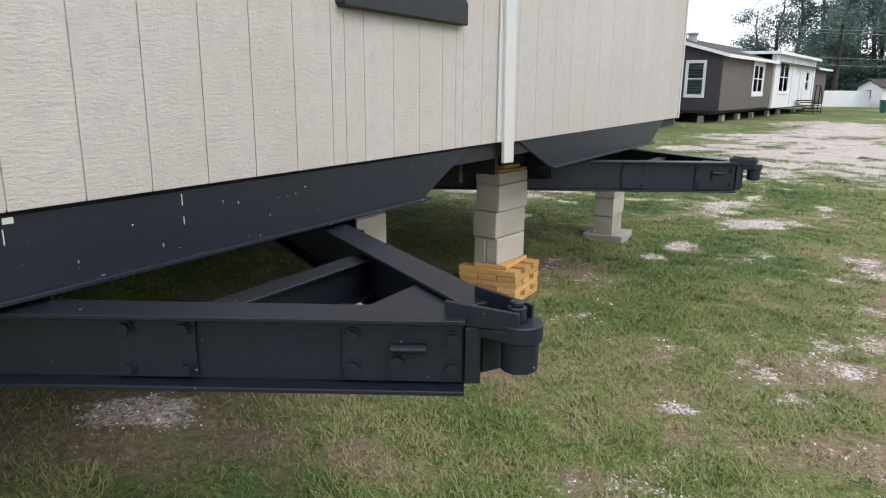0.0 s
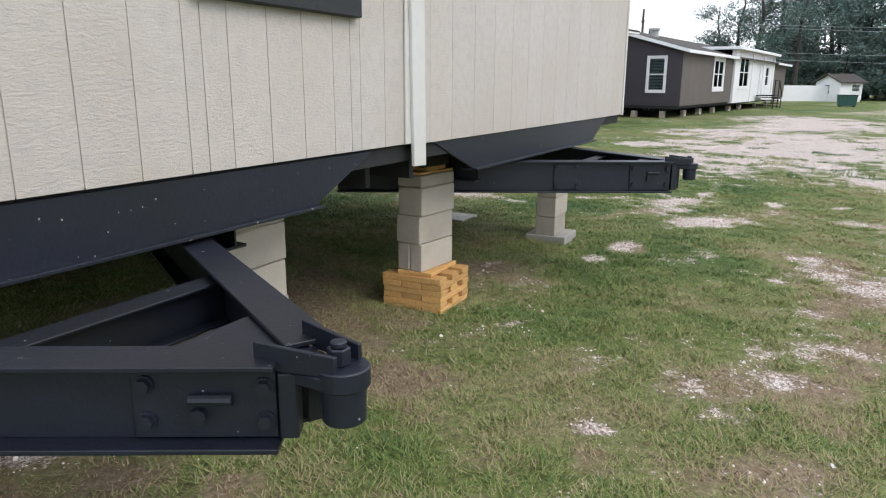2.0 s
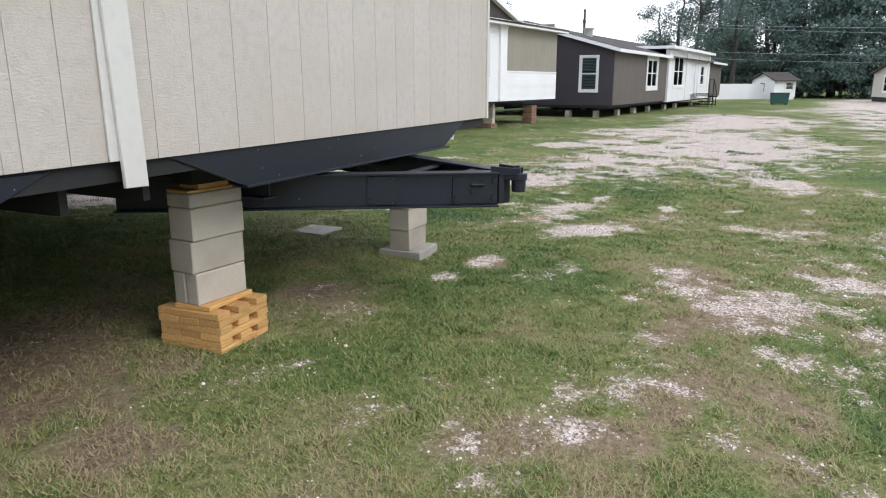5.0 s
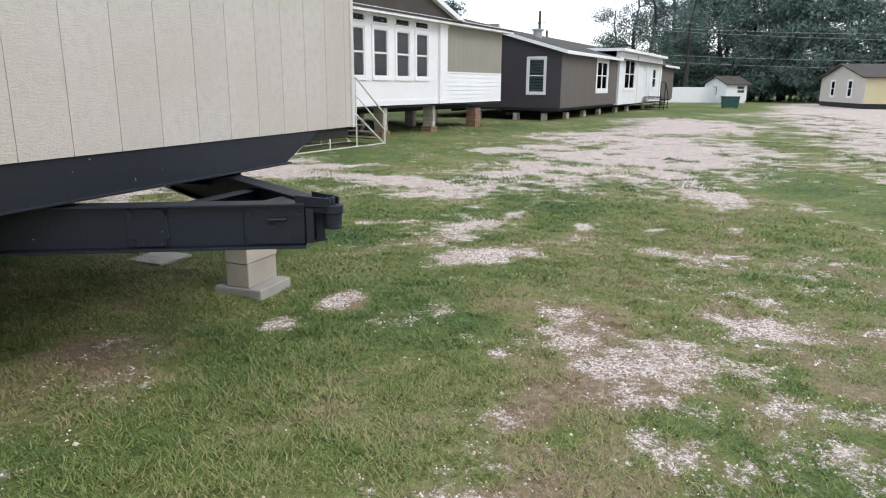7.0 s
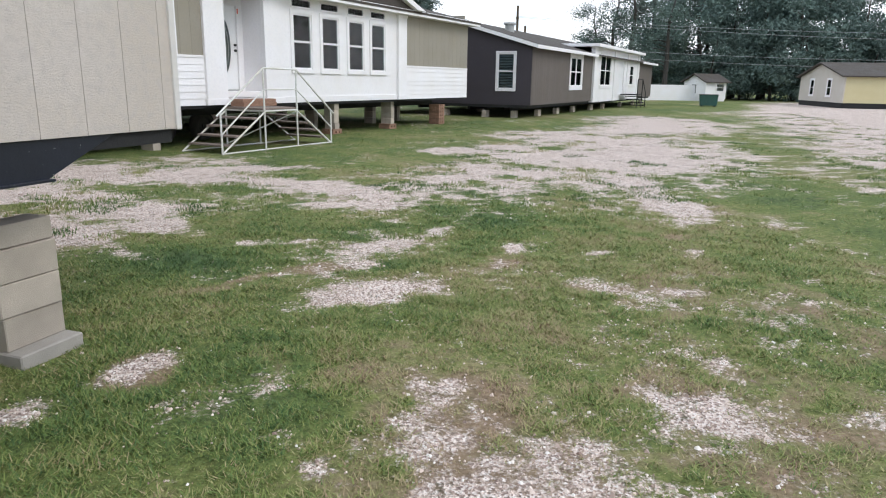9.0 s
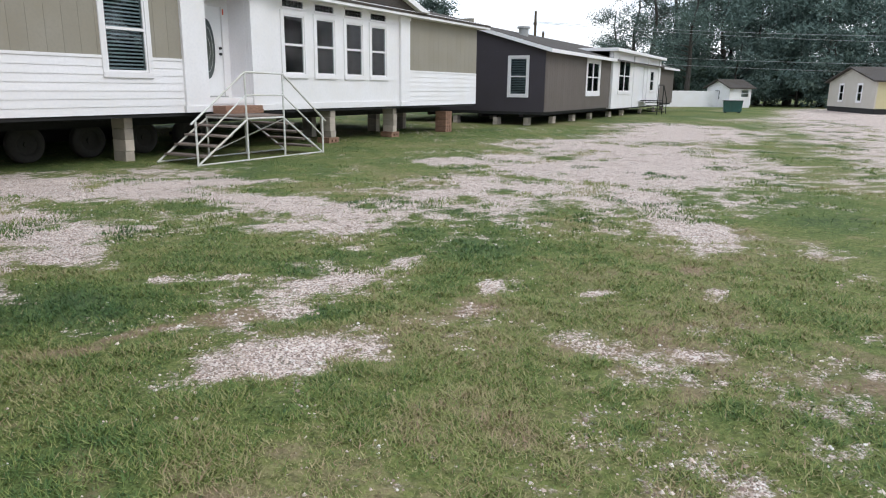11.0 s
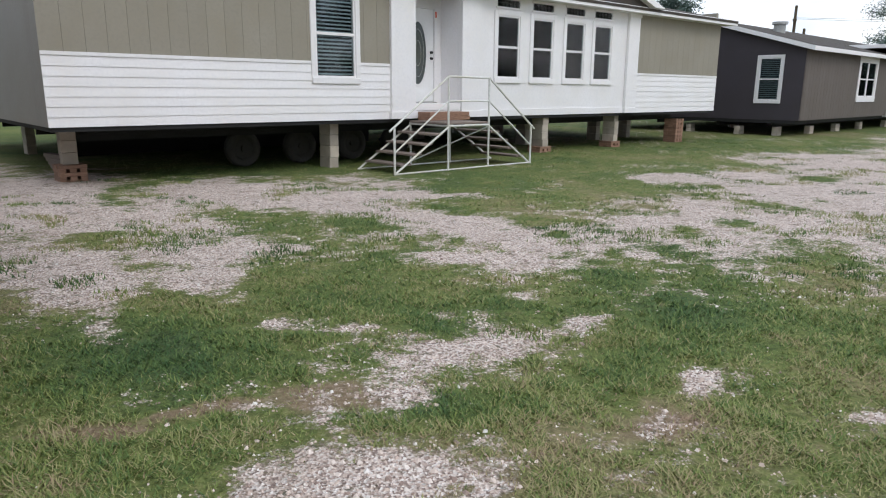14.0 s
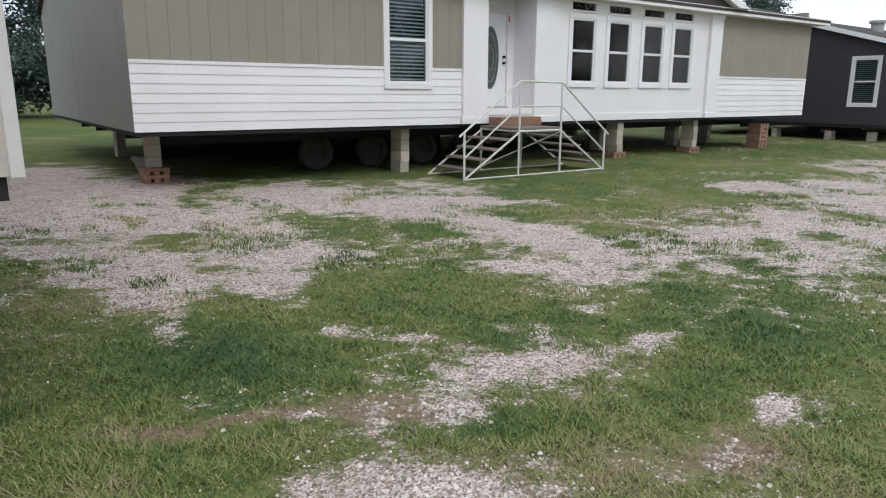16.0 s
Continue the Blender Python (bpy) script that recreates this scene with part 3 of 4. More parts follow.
    add_tube(bm, (0, -1.15, top - 0.056), (0, -1.15, top - 0.012), 0.058, 24)
    add_tube(bm, (0, -1.15, top - 0.136), (0, -1.15, top - 0.056), 0.047, 24, 0.049)
    finish("socket", bm, steel_paint, h, 0.003)
    bm = bmesh.new()
    add_tube(bm, (0, -1.14, top - 0.012), (0, -1.14, top + 0.026), 0.026, 6)
    add_tube(bm, (0, -1.14, top + 0.026), (0, -1.14, top + 0.040), 0.018, 12)
    finish("coupler_bolt", bm, steel_paint, h, 0.003)
    return h


hitch_near = hitch(-2.172, 0.848)
hitch_far = hitch(2.11, 0.812)


# ---- block piers ----
def hollow_block(name, l, w, z0, z1, parent, dx=0.0, dy=0.0, turn=0.0, mat=None):
    return boxes(name, [(-l / 2, l / 2, -w / 2, w / 2, z0, z1 - 0.004)], mat or block_grey, parent, 0.006, pose(dx, dy, 0, 0, 0, turn))


rng = random.Random(5)


def pier(at, turn, z0, courses, label, l=0.39, w=0.2, pad=None, cap=None, split=False, bh=0.193):
    g = tagged(empty("block_pier", at @ pose(0, 0, 0, 0, 0, turn)), label, "block pier", "block piers")
    z = z0
    if pad:
        boxes("footing_pad", [(-pad / 2, pad / 2, -pad / 2, pad / 2, z0 - 0.03, z0 + 0.07)], pad_grey, g, 0.008)
        z = z0 + 0.07
    for i in range(courses):
        if split and i == 0:
            for s in (-1, 1):
                hollow_block("block", l - 0.005 + 0.01 * s, w / 2 - 0.004, z, z + bh, g, 0.0, s * w / 4, rng.uniform(-1, 1))
        else:
            hollow_block("block", l, w, z, z + bh, g, rng.uniform(-0.008, 0.008), rng.uniform(-0.008, 0.008), rng.uniform(-1.5, 1.5))
        z += bh
    if cap:
        hollow_block("cap_block", l, w, z, z + cap, g, 0.004, 0.0, 1.0)
        z += cap
    return g, z


pier_a, za = pier(A @ pose(-0.86, 0.50, 0), 2, 0.0, 0, "tall grey concrete block pier under the steel beam", pad=None)
hollow_block("footing_block", 0.46, 0.24, 0.02, 0.14, pier_a)
for i in range(4):
    hollow_block("block", 0.395, 0.2, 0.14 + i * 0.195, 0.14 + (i + 1) * 0.195, pier_a, rng.uniform(-0.01, 0.01), rng.uniform(-0.01, 0.01), rng.uniform(-2, 2))
hollow_block("cap_block", 0.39, 0.2, 0.92, 1.045, pier_a, 0, 0, 1)


def timber_crib(at, size, z0, layers, mat, label, th=0.042):
    """Cribbing of short boards laid crosswise, layer upon layer."""
    g = tagged(empty("timber_crib", at), label, "timber crib", "timber cribs")
    z = z0
    for k in range(layers):
        n, bw = (3, 0.105) if k % 2 == 1 else (3, size / 3 - 0.004)
        for i in range(n):
            c = (i - 1) * (size - bw) / 2 if n > 1 else 0
            jx = rng.uniform(-0.008, 0.008)
            b = (-size / 2 + jx, size / 2 + jx, c - bw / 2, c + bw / 2, z, z + th - 0.002)
            if k % 2:
                b = (b[2], b[3], b[0], b[1], b[4], b[5])
            boxes("board", [b], mat, g, 0.003)
        z += th
    return g, z


crib_a, zc = timber_crib(A @ pose(0.818, 0.44, 0, 0, 0, 3), 0.45, 0.06, 6, pine, "stack of fresh yellow pine cribbing boards on grass")
boxes("shim_board", [(-0.2, 0.2, -0.14, 0.12, zc, zc + 0.028)], pine, crib_a, 0.003, pose(0.0, 0.0, 0))
pier_b, zb = pier(A @ pose(0.815, 0.44, 0), -7, zc + 0.029, 3, "grey concrete block pier standing on pine cribbing", cap=0.085, split=True)
boxes("wood_wedge", [(-0.19, 0.19, -0.095, 0.095, zb, zb + 0.016), (-0.10, 0.12, -0.08, 0.09, zb + 0.017, zb + 0.045)], pine, pier_b, 0.003)
# added black seat, fills the shadowed gap between wedge and floor
boxes("wood_spacer", [(-0.15, 0.15, -0.09, 0.09, zb + 0.046, 1.188)], under_black, pier_b, 0.003)
pier_c, zp = pier(A @ pose(3.37, 0.42, 0), 2, 0.03, 3, "short concrete block pier on a square footing pad", pad=0.42)
# concrete block on top of the short pier
boxes("wood_spacer", [(-0.19, 0.19, -0.09, 0.09, zp, 0.806)], block_grey, pier_c, 0.005)
pier_c2, zp = pier(A @ pose(1.6, 4.6, 0), 2, 0.03, 4, "concrete block pier in the shade under the floor", pad=0.42)
pier_c3, zp = pier(A @ pose(-1.3, 3.6, 0), 2, 0.03, 4, "concrete block pier in the shade under the floor", pad=0.42)
slab_at = A @ pose(3.75, 1.75, 0)
tagged(boxes("paving_slab", [(-0.2, 0.2, -0.2, 0.2, 0.0, 0.075)], pad_grey, None, 0.006, slab_at), "spare square concrete footing slab in the grass", "slab")

# ---- the tan and white house ----
B = pose(0.518, 18.972, 0, 0, 0, 52.8)
show_house = tagged(empty("manufactured_house", B), "tan and white manufactured house with a recessed door", "house")
BOT, BAND, EAVE = 0.965, 2.0, 3.62


def house_window_list():
    out = [(-1.72, -0.84, 1.76, 3.35)]
    for c in (3.40, 4.60, 5.83, 6.99):
        out.append((c - 0.37, c + 0.37, 1.83, 3.22))
    return out


def show_house_parts():
    h = show_house
    wins = house_window_list()
    trans = [(w[0], w[1], 3.40, 3.56) for w in wins[1:]]
    u0, u1 = -6.22, 13.14
    porch = (0.60, 1.89)
    core = boxes("wall", [(a, b, 0.02, 0.12, c, d) for a, b, c, d in wall_rects(u0 + 0.02, u1 - 0.02, BOT + 0.01, EAVE, wins + trans + [(porch[0], porch[1], BOT + 0.01, EAVE)])], white_paint, h)
    # lap boards below, grooved tan panels above, on both tan parts
    for a, b in ((u0, -0.02), (8.56, u1)):
        n = 7
        step = (BAND - BOT) / n
        holes = [(w[0] - 0.08, w[1] + 0.08, w[2] - 0.08, w[3] + 0.08) for w in wins]
        for i in range(n):
            z = BOT + i * step
            for r in clip_holes(a, b, z, z + step, holes):
                bm = bmesh.new()
                x0, x1, z0, z1 = r
                p = [(-0.012, z0), (0.0, z1 - 0.002), (0.019, z1 - 0.002), (0.019, z0)]
                lo, hi = [bm.verts.new((x0, y, zz)) for y, zz in p], [bm.verts.new((x1, y, zz)) for y, zz in p]
                bm.faces.new(lo), bm.faces.new(hi)
                for k in range(4):
                    bm.faces.new((lo[k], lo[(k + 1) % 4], hi[(k + 1) % 4], hi[k]))
                finish("lap_board", bm, white_paint, core)
        boxes("band_trim", [(r[0], r[1], -0.018, 0.019, r[2], r[3]) for r in clip_holes(a, b, BAND, BAND + 0.055, holes)], white_paint, h, 0.003)
        k = int(round((b - a) / 0.305))
        for i in range(k):
            x0, x1 = a + (b - a) * i / k, a + (b - a) * (i + 1) / k
            rs = clip_holes(x0, x1, BAND + 0.057, EAVE, holes)
            for r in rs:
                boxes("panel", [(r[0] + (0.004 if r[0] == x0 else 0), r[1], 0.0, 0.019, r[2], r[3])], tan_siding, core)
    # white middle part: pilasters and mouldings
    for a, b in ((-0.02, 0.60), (1.89, 2.47), (8.06, 8.56)):
        boxes("pilaster", [(a, b, -0.07, 0.02, BOT, EAVE), (a - 0.03, b + 0.03, -0.09, 0.02, BOT + 0.0, BOT + 0.14), (a - 0.03, b + 0.03, -0.09, 0.02, EAVE - 0.1, EAVE)], white_paint, h, 0.006)
    boxes("skirt_panel", [(2.47, 8.06, -0.012, 0.019, BOT, BOT + 0.16)], white_paint, h, 0.003)
    for w in wins:
        window_unit(h, *w, 0.0 if w is wins[0] else 0.015, white_paint, 0.10, True)
    for t in trans:
        b = boxes("transom_frame", [(t[0] - 0.05, t[1] + 0.05, -0.012, 0.03, t[3], t[3] + 0.05), (t[0] - 0.05, t[1] + 0.05, -0.012, 0.03, t[2] - 0.04, t[2])], white_paint, h, 0.003)
        boxes("transom_bar", [(t[0] + k * (t[1] - t[0]) / 6, t[0] + k * (t[1] - t[0]) / 6 + 0.012, 0.0, 0.02, t[2], t[3]) for k in range(1, 6)] + [(t[0], t[1], 0.002, 0.018, t[2] + 0.08, t[2] + 0.092)], under_black, h)
        boxes("transom_pane", [(t[0], t[1], 0.03, 0.036, t[2], t[3])], glass, h)
    # porch recess with the door
    dp = 0.65
    boxes("recess_wall", [(porch[0] - 0.1, porch[0], 0.122, dp, BOT, EAVE), (porch[1], porch[1] + 0.1, 0.122, dp, BOT, EAVE),
                          (porch[0] - 0.1, 0.76, dp, dp + 0.1, BOT, EAVE), (1.70, porch[1] + 0.1, dp, dp + 0.1, BOT, EAVE), (0.76, 1.70, dp, dp + 0.1, 3.29, EAVE)], white_paint, h)
    boxes("recess_floor", [(porch[0], porch[1], -0.03, dp + 0.1, 1.13, 1.262)], white_paint, h, 0.004)
    boxes("recess_apron", [(porch[0], porch[1], -0.012, 0.018, BOT, 1.128)], white_paint, h)
    boxes("threshold", [(0.74, 1.72, dp - 0.07, dp + 0.05, 1.264, 1.292)], metal_vent, h, 0.004)
    d = empty("door", Matrix(), h)
    boxes("door_frame", [(0.70, 0.775, dp - 0.025, dp + 0.09, 1.265, 3.32), (1.685, 1.76, dp - 0.025, dp + 0.09, 1.265, 3.32), (0.775, 1.685, dp - 0.025, dp + 0.09, 3.27, 3.32)], white_paint, d, 0.004)
    boxes("door_leaf", [(0.778, 1.682, dp + 0.02, dp + 0.06, 1.295, 3.268)], door_white, d, 0.003)
    cx, cz, a, b = 1.23, 2.33, 0.235, 0.66
    for nm, r0, r1, y0, y1, mt in (("oval_moulding", 1.0, 1.16, dp - 0.002, dp + 0.02, door_white), ("oval_glass", 0.0, 1.0, dp + 0.008, dp + 0.02, glass_oval)):
        bm = bmesh.new()
        n = 40
        rings = [[bm.verts.new((cx + (a * r + (0.0 if r <= 1 else 0.0)) * math.cos(2 * math.pi * i / n), y, cz + (b * (1 + (r - 1) * a / b) if r > 0 else 0) * math.sin(2 * math.pi * i / n))) for i in range(n)] for r, y in ((r1, y1), (r1, y0), (max(r0, 0.02), y0))]
        for p, q in zip(rings, rings[1:]):
            for i in range(n):
                bm.faces.new((p[i], p[(i + 1) % n], q[(i + 1) % n], q[i]))
        if nm == "oval_glass":
            bm.faces.new(rings[2])
        finish(nm, bm, mt, d)
    tubes("leading", [((cx + 0.20 * math.cos(t) * k, dp + 0.004, cz + 0.6 * math.sin(t) * k), (cx + 0.20 * math.cos(t + 0.5) * k, dp + 0.004, cz + 0.6 * math.sin(t + 0.5) * k), 0.005) for k in (0.45, 0.85) for t in np.arange(0, 6.2, 0.5)], metal_vent, d, n=5)
    for nm, z in (("door_knob", 2.23), ("door_lock", 2.36)):
        bm = bmesh.new()
        add_tube(bm, (1.61, dp + 0.02, z), (1.61, dp - 0.035, z), 0.03, 12)
        finish(nm, bm, under_black, d, 0.003)
    boxes("door_tag", [(1.70, 1.735, dp - 0.034, dp - 0.027, 3.10, 3.22)], orange_tag, d)
    # end wall, back, inside, floor, roof
    endw = boxes("end_wall", [(u0 + 0.015, u0 + 0.12, 0.122, 11.2, BOT, 4.0)], grey_siding, h)
    for y0, y1 in ((0.0, 5.80), (5.84, 11.22)):
        n = 15
        for i in range(n):
            p0, p1 = y0 + (y1 - y0) * i / n, y0 + (y1 - y0) * (i + 1) / n
            ztop = 3.6 + 0.24 * min((p0 + p1) / 2, 11.2 - (p0 + p1) / 2)
            boxes("end_panel", [(u0, u0 + 0.0145, p0 + 0.003, p1, BOT, ztop)], grey_siding, endw)
    boxes("joint_gap", [(u0 + 0.002, u0 + 0.014, 5.803, 5.837, BOT, 4.8)], under_black, h)
    boxes("far_end_wall", [(u1 - 0.12, u1 - 0.001, 0.122, 11.2, BOT, 4.0)], tan_siding, h)
    boxes("back_wall", [(u0 + 0.12, u1 - 0.12, 11.1, 11.2, BOT, 3.6)], tan_siding, h)
    boxes("inner_wall", [(u0 + 0.2, 0.4, 1.2, 1.25, 1.25, 3.6), (2.1, u1 - 0.2, 1.2, 1.25, 1.25, 3.6)], shaded_interior, h)
    boxes("floor_deck", [(u0 + 0.03, 0.58, 0.03, 11.1, BOT - 0.07, BOT - 0.002), (0.58, 1.9, 0.03, 11.1, BOT - 0.07, BOT - 0.002), (1.9, u1 - 0.03, 0.03, 11.1, BOT - 0.07, BOT - 0.002)], under_black, h)
    # added black sheet under mid-floor, blocks light from beyond to keep the underside dark
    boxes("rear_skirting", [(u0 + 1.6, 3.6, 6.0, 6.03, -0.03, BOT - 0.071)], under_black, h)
    boxes("frame_rail", [(u0 + 0.5, u1 - 0.4, v, v + 0.1, BOT - 0.30, BOT - 0.071) for v in (1.3, 3.6, 7.2, 9.6)], under_black, h)
    # unseen ceiling, added to stop sky light leaking in under the eave
    boxes("ceiling", [(u0 + 0.125, u1 - 0.125, 0.125, 11.05, 3.575, 3.61)], shaded_interior, h)
    boxes("soffit", [(u0 - 0.1, u1 + 0.4, -0.32, 0.1, EAVE + 0.001, EAVE + 0.03)], white_paint, h)
    boxes("fascia", [(u0 - 0.1, u1 + 0.4, -0.345, -0.32, EAVE - 0.01, EAVE + 0.15)], white_paint, h, 0.004)
    bm = bmesh.new()
    for uu in (0,):
        prof = [(-0.36, EAVE + 0.13), (5.6, EAVE + 1.55), (11.5, EAVE + 0.13), (11.5, EAVE + 0.06), (5.6, EAVE + 1.45), (-0.36, EAVE + 0.06)]
        lo, hi = [bm.verts.new((u0 - 0.1, y, z)) for y, z in prof], [bm.verts.new((u1 + 0.4, y, z)) for y, z in prof]
        bm.faces.new(lo), bm.faces.new(hi)
        for i in range(6):
            bm.faces.new((lo[i], lo[(i + 1) % 6], hi[(i + 1) % 6], hi[i]))
    finish("roof", bm, roof_shingle, h)
    # gable over the white part
    prism("gable", [(-0.2, EAVE + 0.151), (8.75, EAVE + 0.151), (4.27, EAVE + 1.55)], -0.30, 4.5, roof_shingle, h)
    bm = bmesh.new()
    for x0, x1 in ((-0.55, 4.27), (9.1, 4.27)):
        add_prism(bm, [(x0, EAVE + 0.152), (x1, EAVE + 1.70), (x1, EAVE + 1.54), (x0 + (0.5 if x1 > x0 else -0.5), EAVE + 0.152)], -0.47, -0.30)
    finish("rake_board", bm, white_paint, h)


glass_oval = painted("oval_leaded_glass", (0.10, 0.12, 0.13), 0.4, 0.12, (20, 20, 20), 0.004, 0.6)
show_house_parts()


def porch_stairs():
    g = tagged(empty("porch_stairs", B), "white steel pipe porch stairs with steps on both sides", "stairs")
    f, k = -1.40, -0.22
    top = 0.90
    P = lambda u, v, z: (u, v, z)
    r = 0.021
    rails = []
    for v in (f,):
        rails += [(P(-0.97, v, 0.02), P(-0.97, v, 0.88), r), (P(0.33, v, 0), P(0.33, v, 1.80), r), (P(1.42, v, 0), P(1.42, v, 1.79), r), (P(2.70, v, 0), P(2.70, v, 0.82), r)]
        rails += [(P(-1.08, v, 0.81), P(0.33, v, 1.80), r), (P(0.33, v, 1.80), P(1.42, v, 1.79), r), (P(1.42, v, 1.79), P(2.80, v, 0.75), r)]
        rails += [(P(-0.97, v, 0.42), P(0.33, v, 1.34), r * 0.8), (P(0.33, v, 1.34), P(1.42, v, 1.34), r * 0.8), (P(1.42, v, 1.34), P(2.70, v, 0.40), r * 0.8)]
    tubes("railing", rails, rail_paint, g)
    frame_parts = []
    for v in (f, k):
        frame_parts += [(P(-0.98, v, 0.02), P(0.33, v, top - 0.05), r), (P(2.68, v, 0.02), P(1.42, v, top - 0.05), r), (P(-0.95, v, 0.03), P(2.68, v, 0.03), r * 0.8), (P(0.33, v, top - 0.03), P(1.42, v, top - 0.03), r)]
    frame_parts += [(P(0.33, k, 0), P(0.33, k, top), r), (P(1.42, k, 0), P(1.42, k, top), r), (P(0.33, f, top - 0.03), P(0.33, k, top - 0.03), r), (P(1.42, f, top - 0.03), P(1.42, k, top - 0.03), r), (P(0.33, k, 0.1), P(1.42, f, top - 0.06), r * 0.7)]
    tubes("stair_frame", frame_parts, rail_paint, g)
    for i in range(4):
        z = 0.18 + i * 0.18
        u = -0.72 + i * 0.262
        boxes("tread", [(u - 0.11, u + 0.15, f + 0.02, k - 0.02, z - 0.02, z + 0.018)], grey_lumber, g, 0.004)
        u = 2.44 - i * 0.262
        boxes("tread", [(u - 0.15, u + 0.11, f + 0.02, k - 0.02, z - 0.02, z + 0.018)], grey_lumber, g, 0.004)
    for i in range(4):
        v = f + 0.03 + i * 0.287
        boxes("platform_board", [(0.30, 1.45, v, v + 0.28, top - 0.004, top + 0.034)], grey_lumber, g, 0.004)
    return g


stairs = porch_stairs()
tagged(boxes("step_box", [(0.62, 1.72, -0.52, -0.10, 0.935, 1.02), (0.62, 1.72, -0.50, -0.10, 1.022, 1.10)], red_lumber, None, 0.004, B), "stacked brown timber step before the front door", "step")


def wheel_unit(u, v):
    """Tyre lying in the plane of the axle, seen from its outer side."""
    z0 = 0.37
    g = empty("wheel", pose(u, v, 0.0), show_house)
    bm = bmesh.new()
    n = 28
    prof = [(0.20, -0.10), (0.30, -0.115), (0.355, -0.09), (0.37, -0.05), (0.37, 0.05), (0.355, 0.09), (0.30, 0.115), (0.20, 0.10)]
    rings = [[bm.verts.new((r * math.cos(2 * math.pi * i / n), y, z0 + r * math.sin(2 * math.pi * i / n))) for i in range(n)] for r, y in prof]
    rings.append(rings[0])
    for p, q in zip(rings, rings[1:]):
        for i in range(n):
            bm.faces.new((p[i], p[(i + 1) % n], q[(i + 1) % n], q[i]))
    finish("tyre", bm, tyre_rubber, g, smooth=True)
    bm = bmesh.new()
    add_tube(bm, (0, -0.07, z0), (0, 0.07, z0), 0.202, 24)
    add_tube(bm, (0, -0.105, z0), (0, -0.07, z0), 0.07, 14)
    finish("rim", bm, tyre_rubber, g)
    tubes("axle", [((0, 0.07, z0), (0, 0.6, z0), 0.04)], under_black, g)
    boxes("hanger", [(-0.03, 0.03, 0.3, 0.36, z0, 0.9)], under_black, g)


for wu in (-2.45, -1.15, 0.15, 1.4):
    wheel_unit(wu, 1.75)

for pu, pv, lab in ((-1.15, 0.55, "p"), (4.95, 0.30, "c"), (8.1, 0.40, "c"), (6.6, 2.4, "p"), (10.0, 2.4, "p"), (-5.3, 3.4, "p"), (-5.2, 7.4, "p"), (12.0, 2.6, "p"), (3.0, 3.4, "p"), (5.4, 5.8, "p"), (9, 5.8, "p")):
    base = 0.0
    if lab == "c":
        c, base = timber_crib(B @ pose(pu, pv, 0), 0.42, -0.01, 3, red_lumber, "low reddish timber crib on the grass", 0.06)
    pier(B @ pose(pu, pv, 0), 88 + rng.uniform(-4, 4), base, 4, "grey concrete block pier carrying the house floor", bh=(0.895 - base) / 4)
for pu, pv in ((-5.72, 1.30), (11.3, 0.30)):
    c, z = timber_crib(B @ pose(pu, pv, 0), 0.42, -0.01, 5 if pu < 0 else 12, red_lumber, "reddish timber crib stacked under the house corner", 0.062)
    if pu < 0:
        pier(B @ pose(pu, pv, 0), 0, z, 3, "brown concrete block pier on a timber crib", bh=(0.894 - z) / 3, l=0.24)
for k in range(4):
    tagged(boxes("timber", [(-0.55, 0.55, -0.07, 0.07, 0.02 + k * 0.075, 0.09 + k * 0.075)], grey_lumber, None, 0.005, B @ pose(-5.5, 3.0 + 0.03 * k, 0, 0, 0, 90 + 3 * k)), "weathered grey timber stacked under the house", "timber", "stacked timbers")

# ---- the dark brown house ----
C = pose(11.79, 32.04, 0, 0, 0, 54.9)
dark_house = tagged(empty("manufactured_house", C), "dark brown manufactured house with a white entry part", "house")


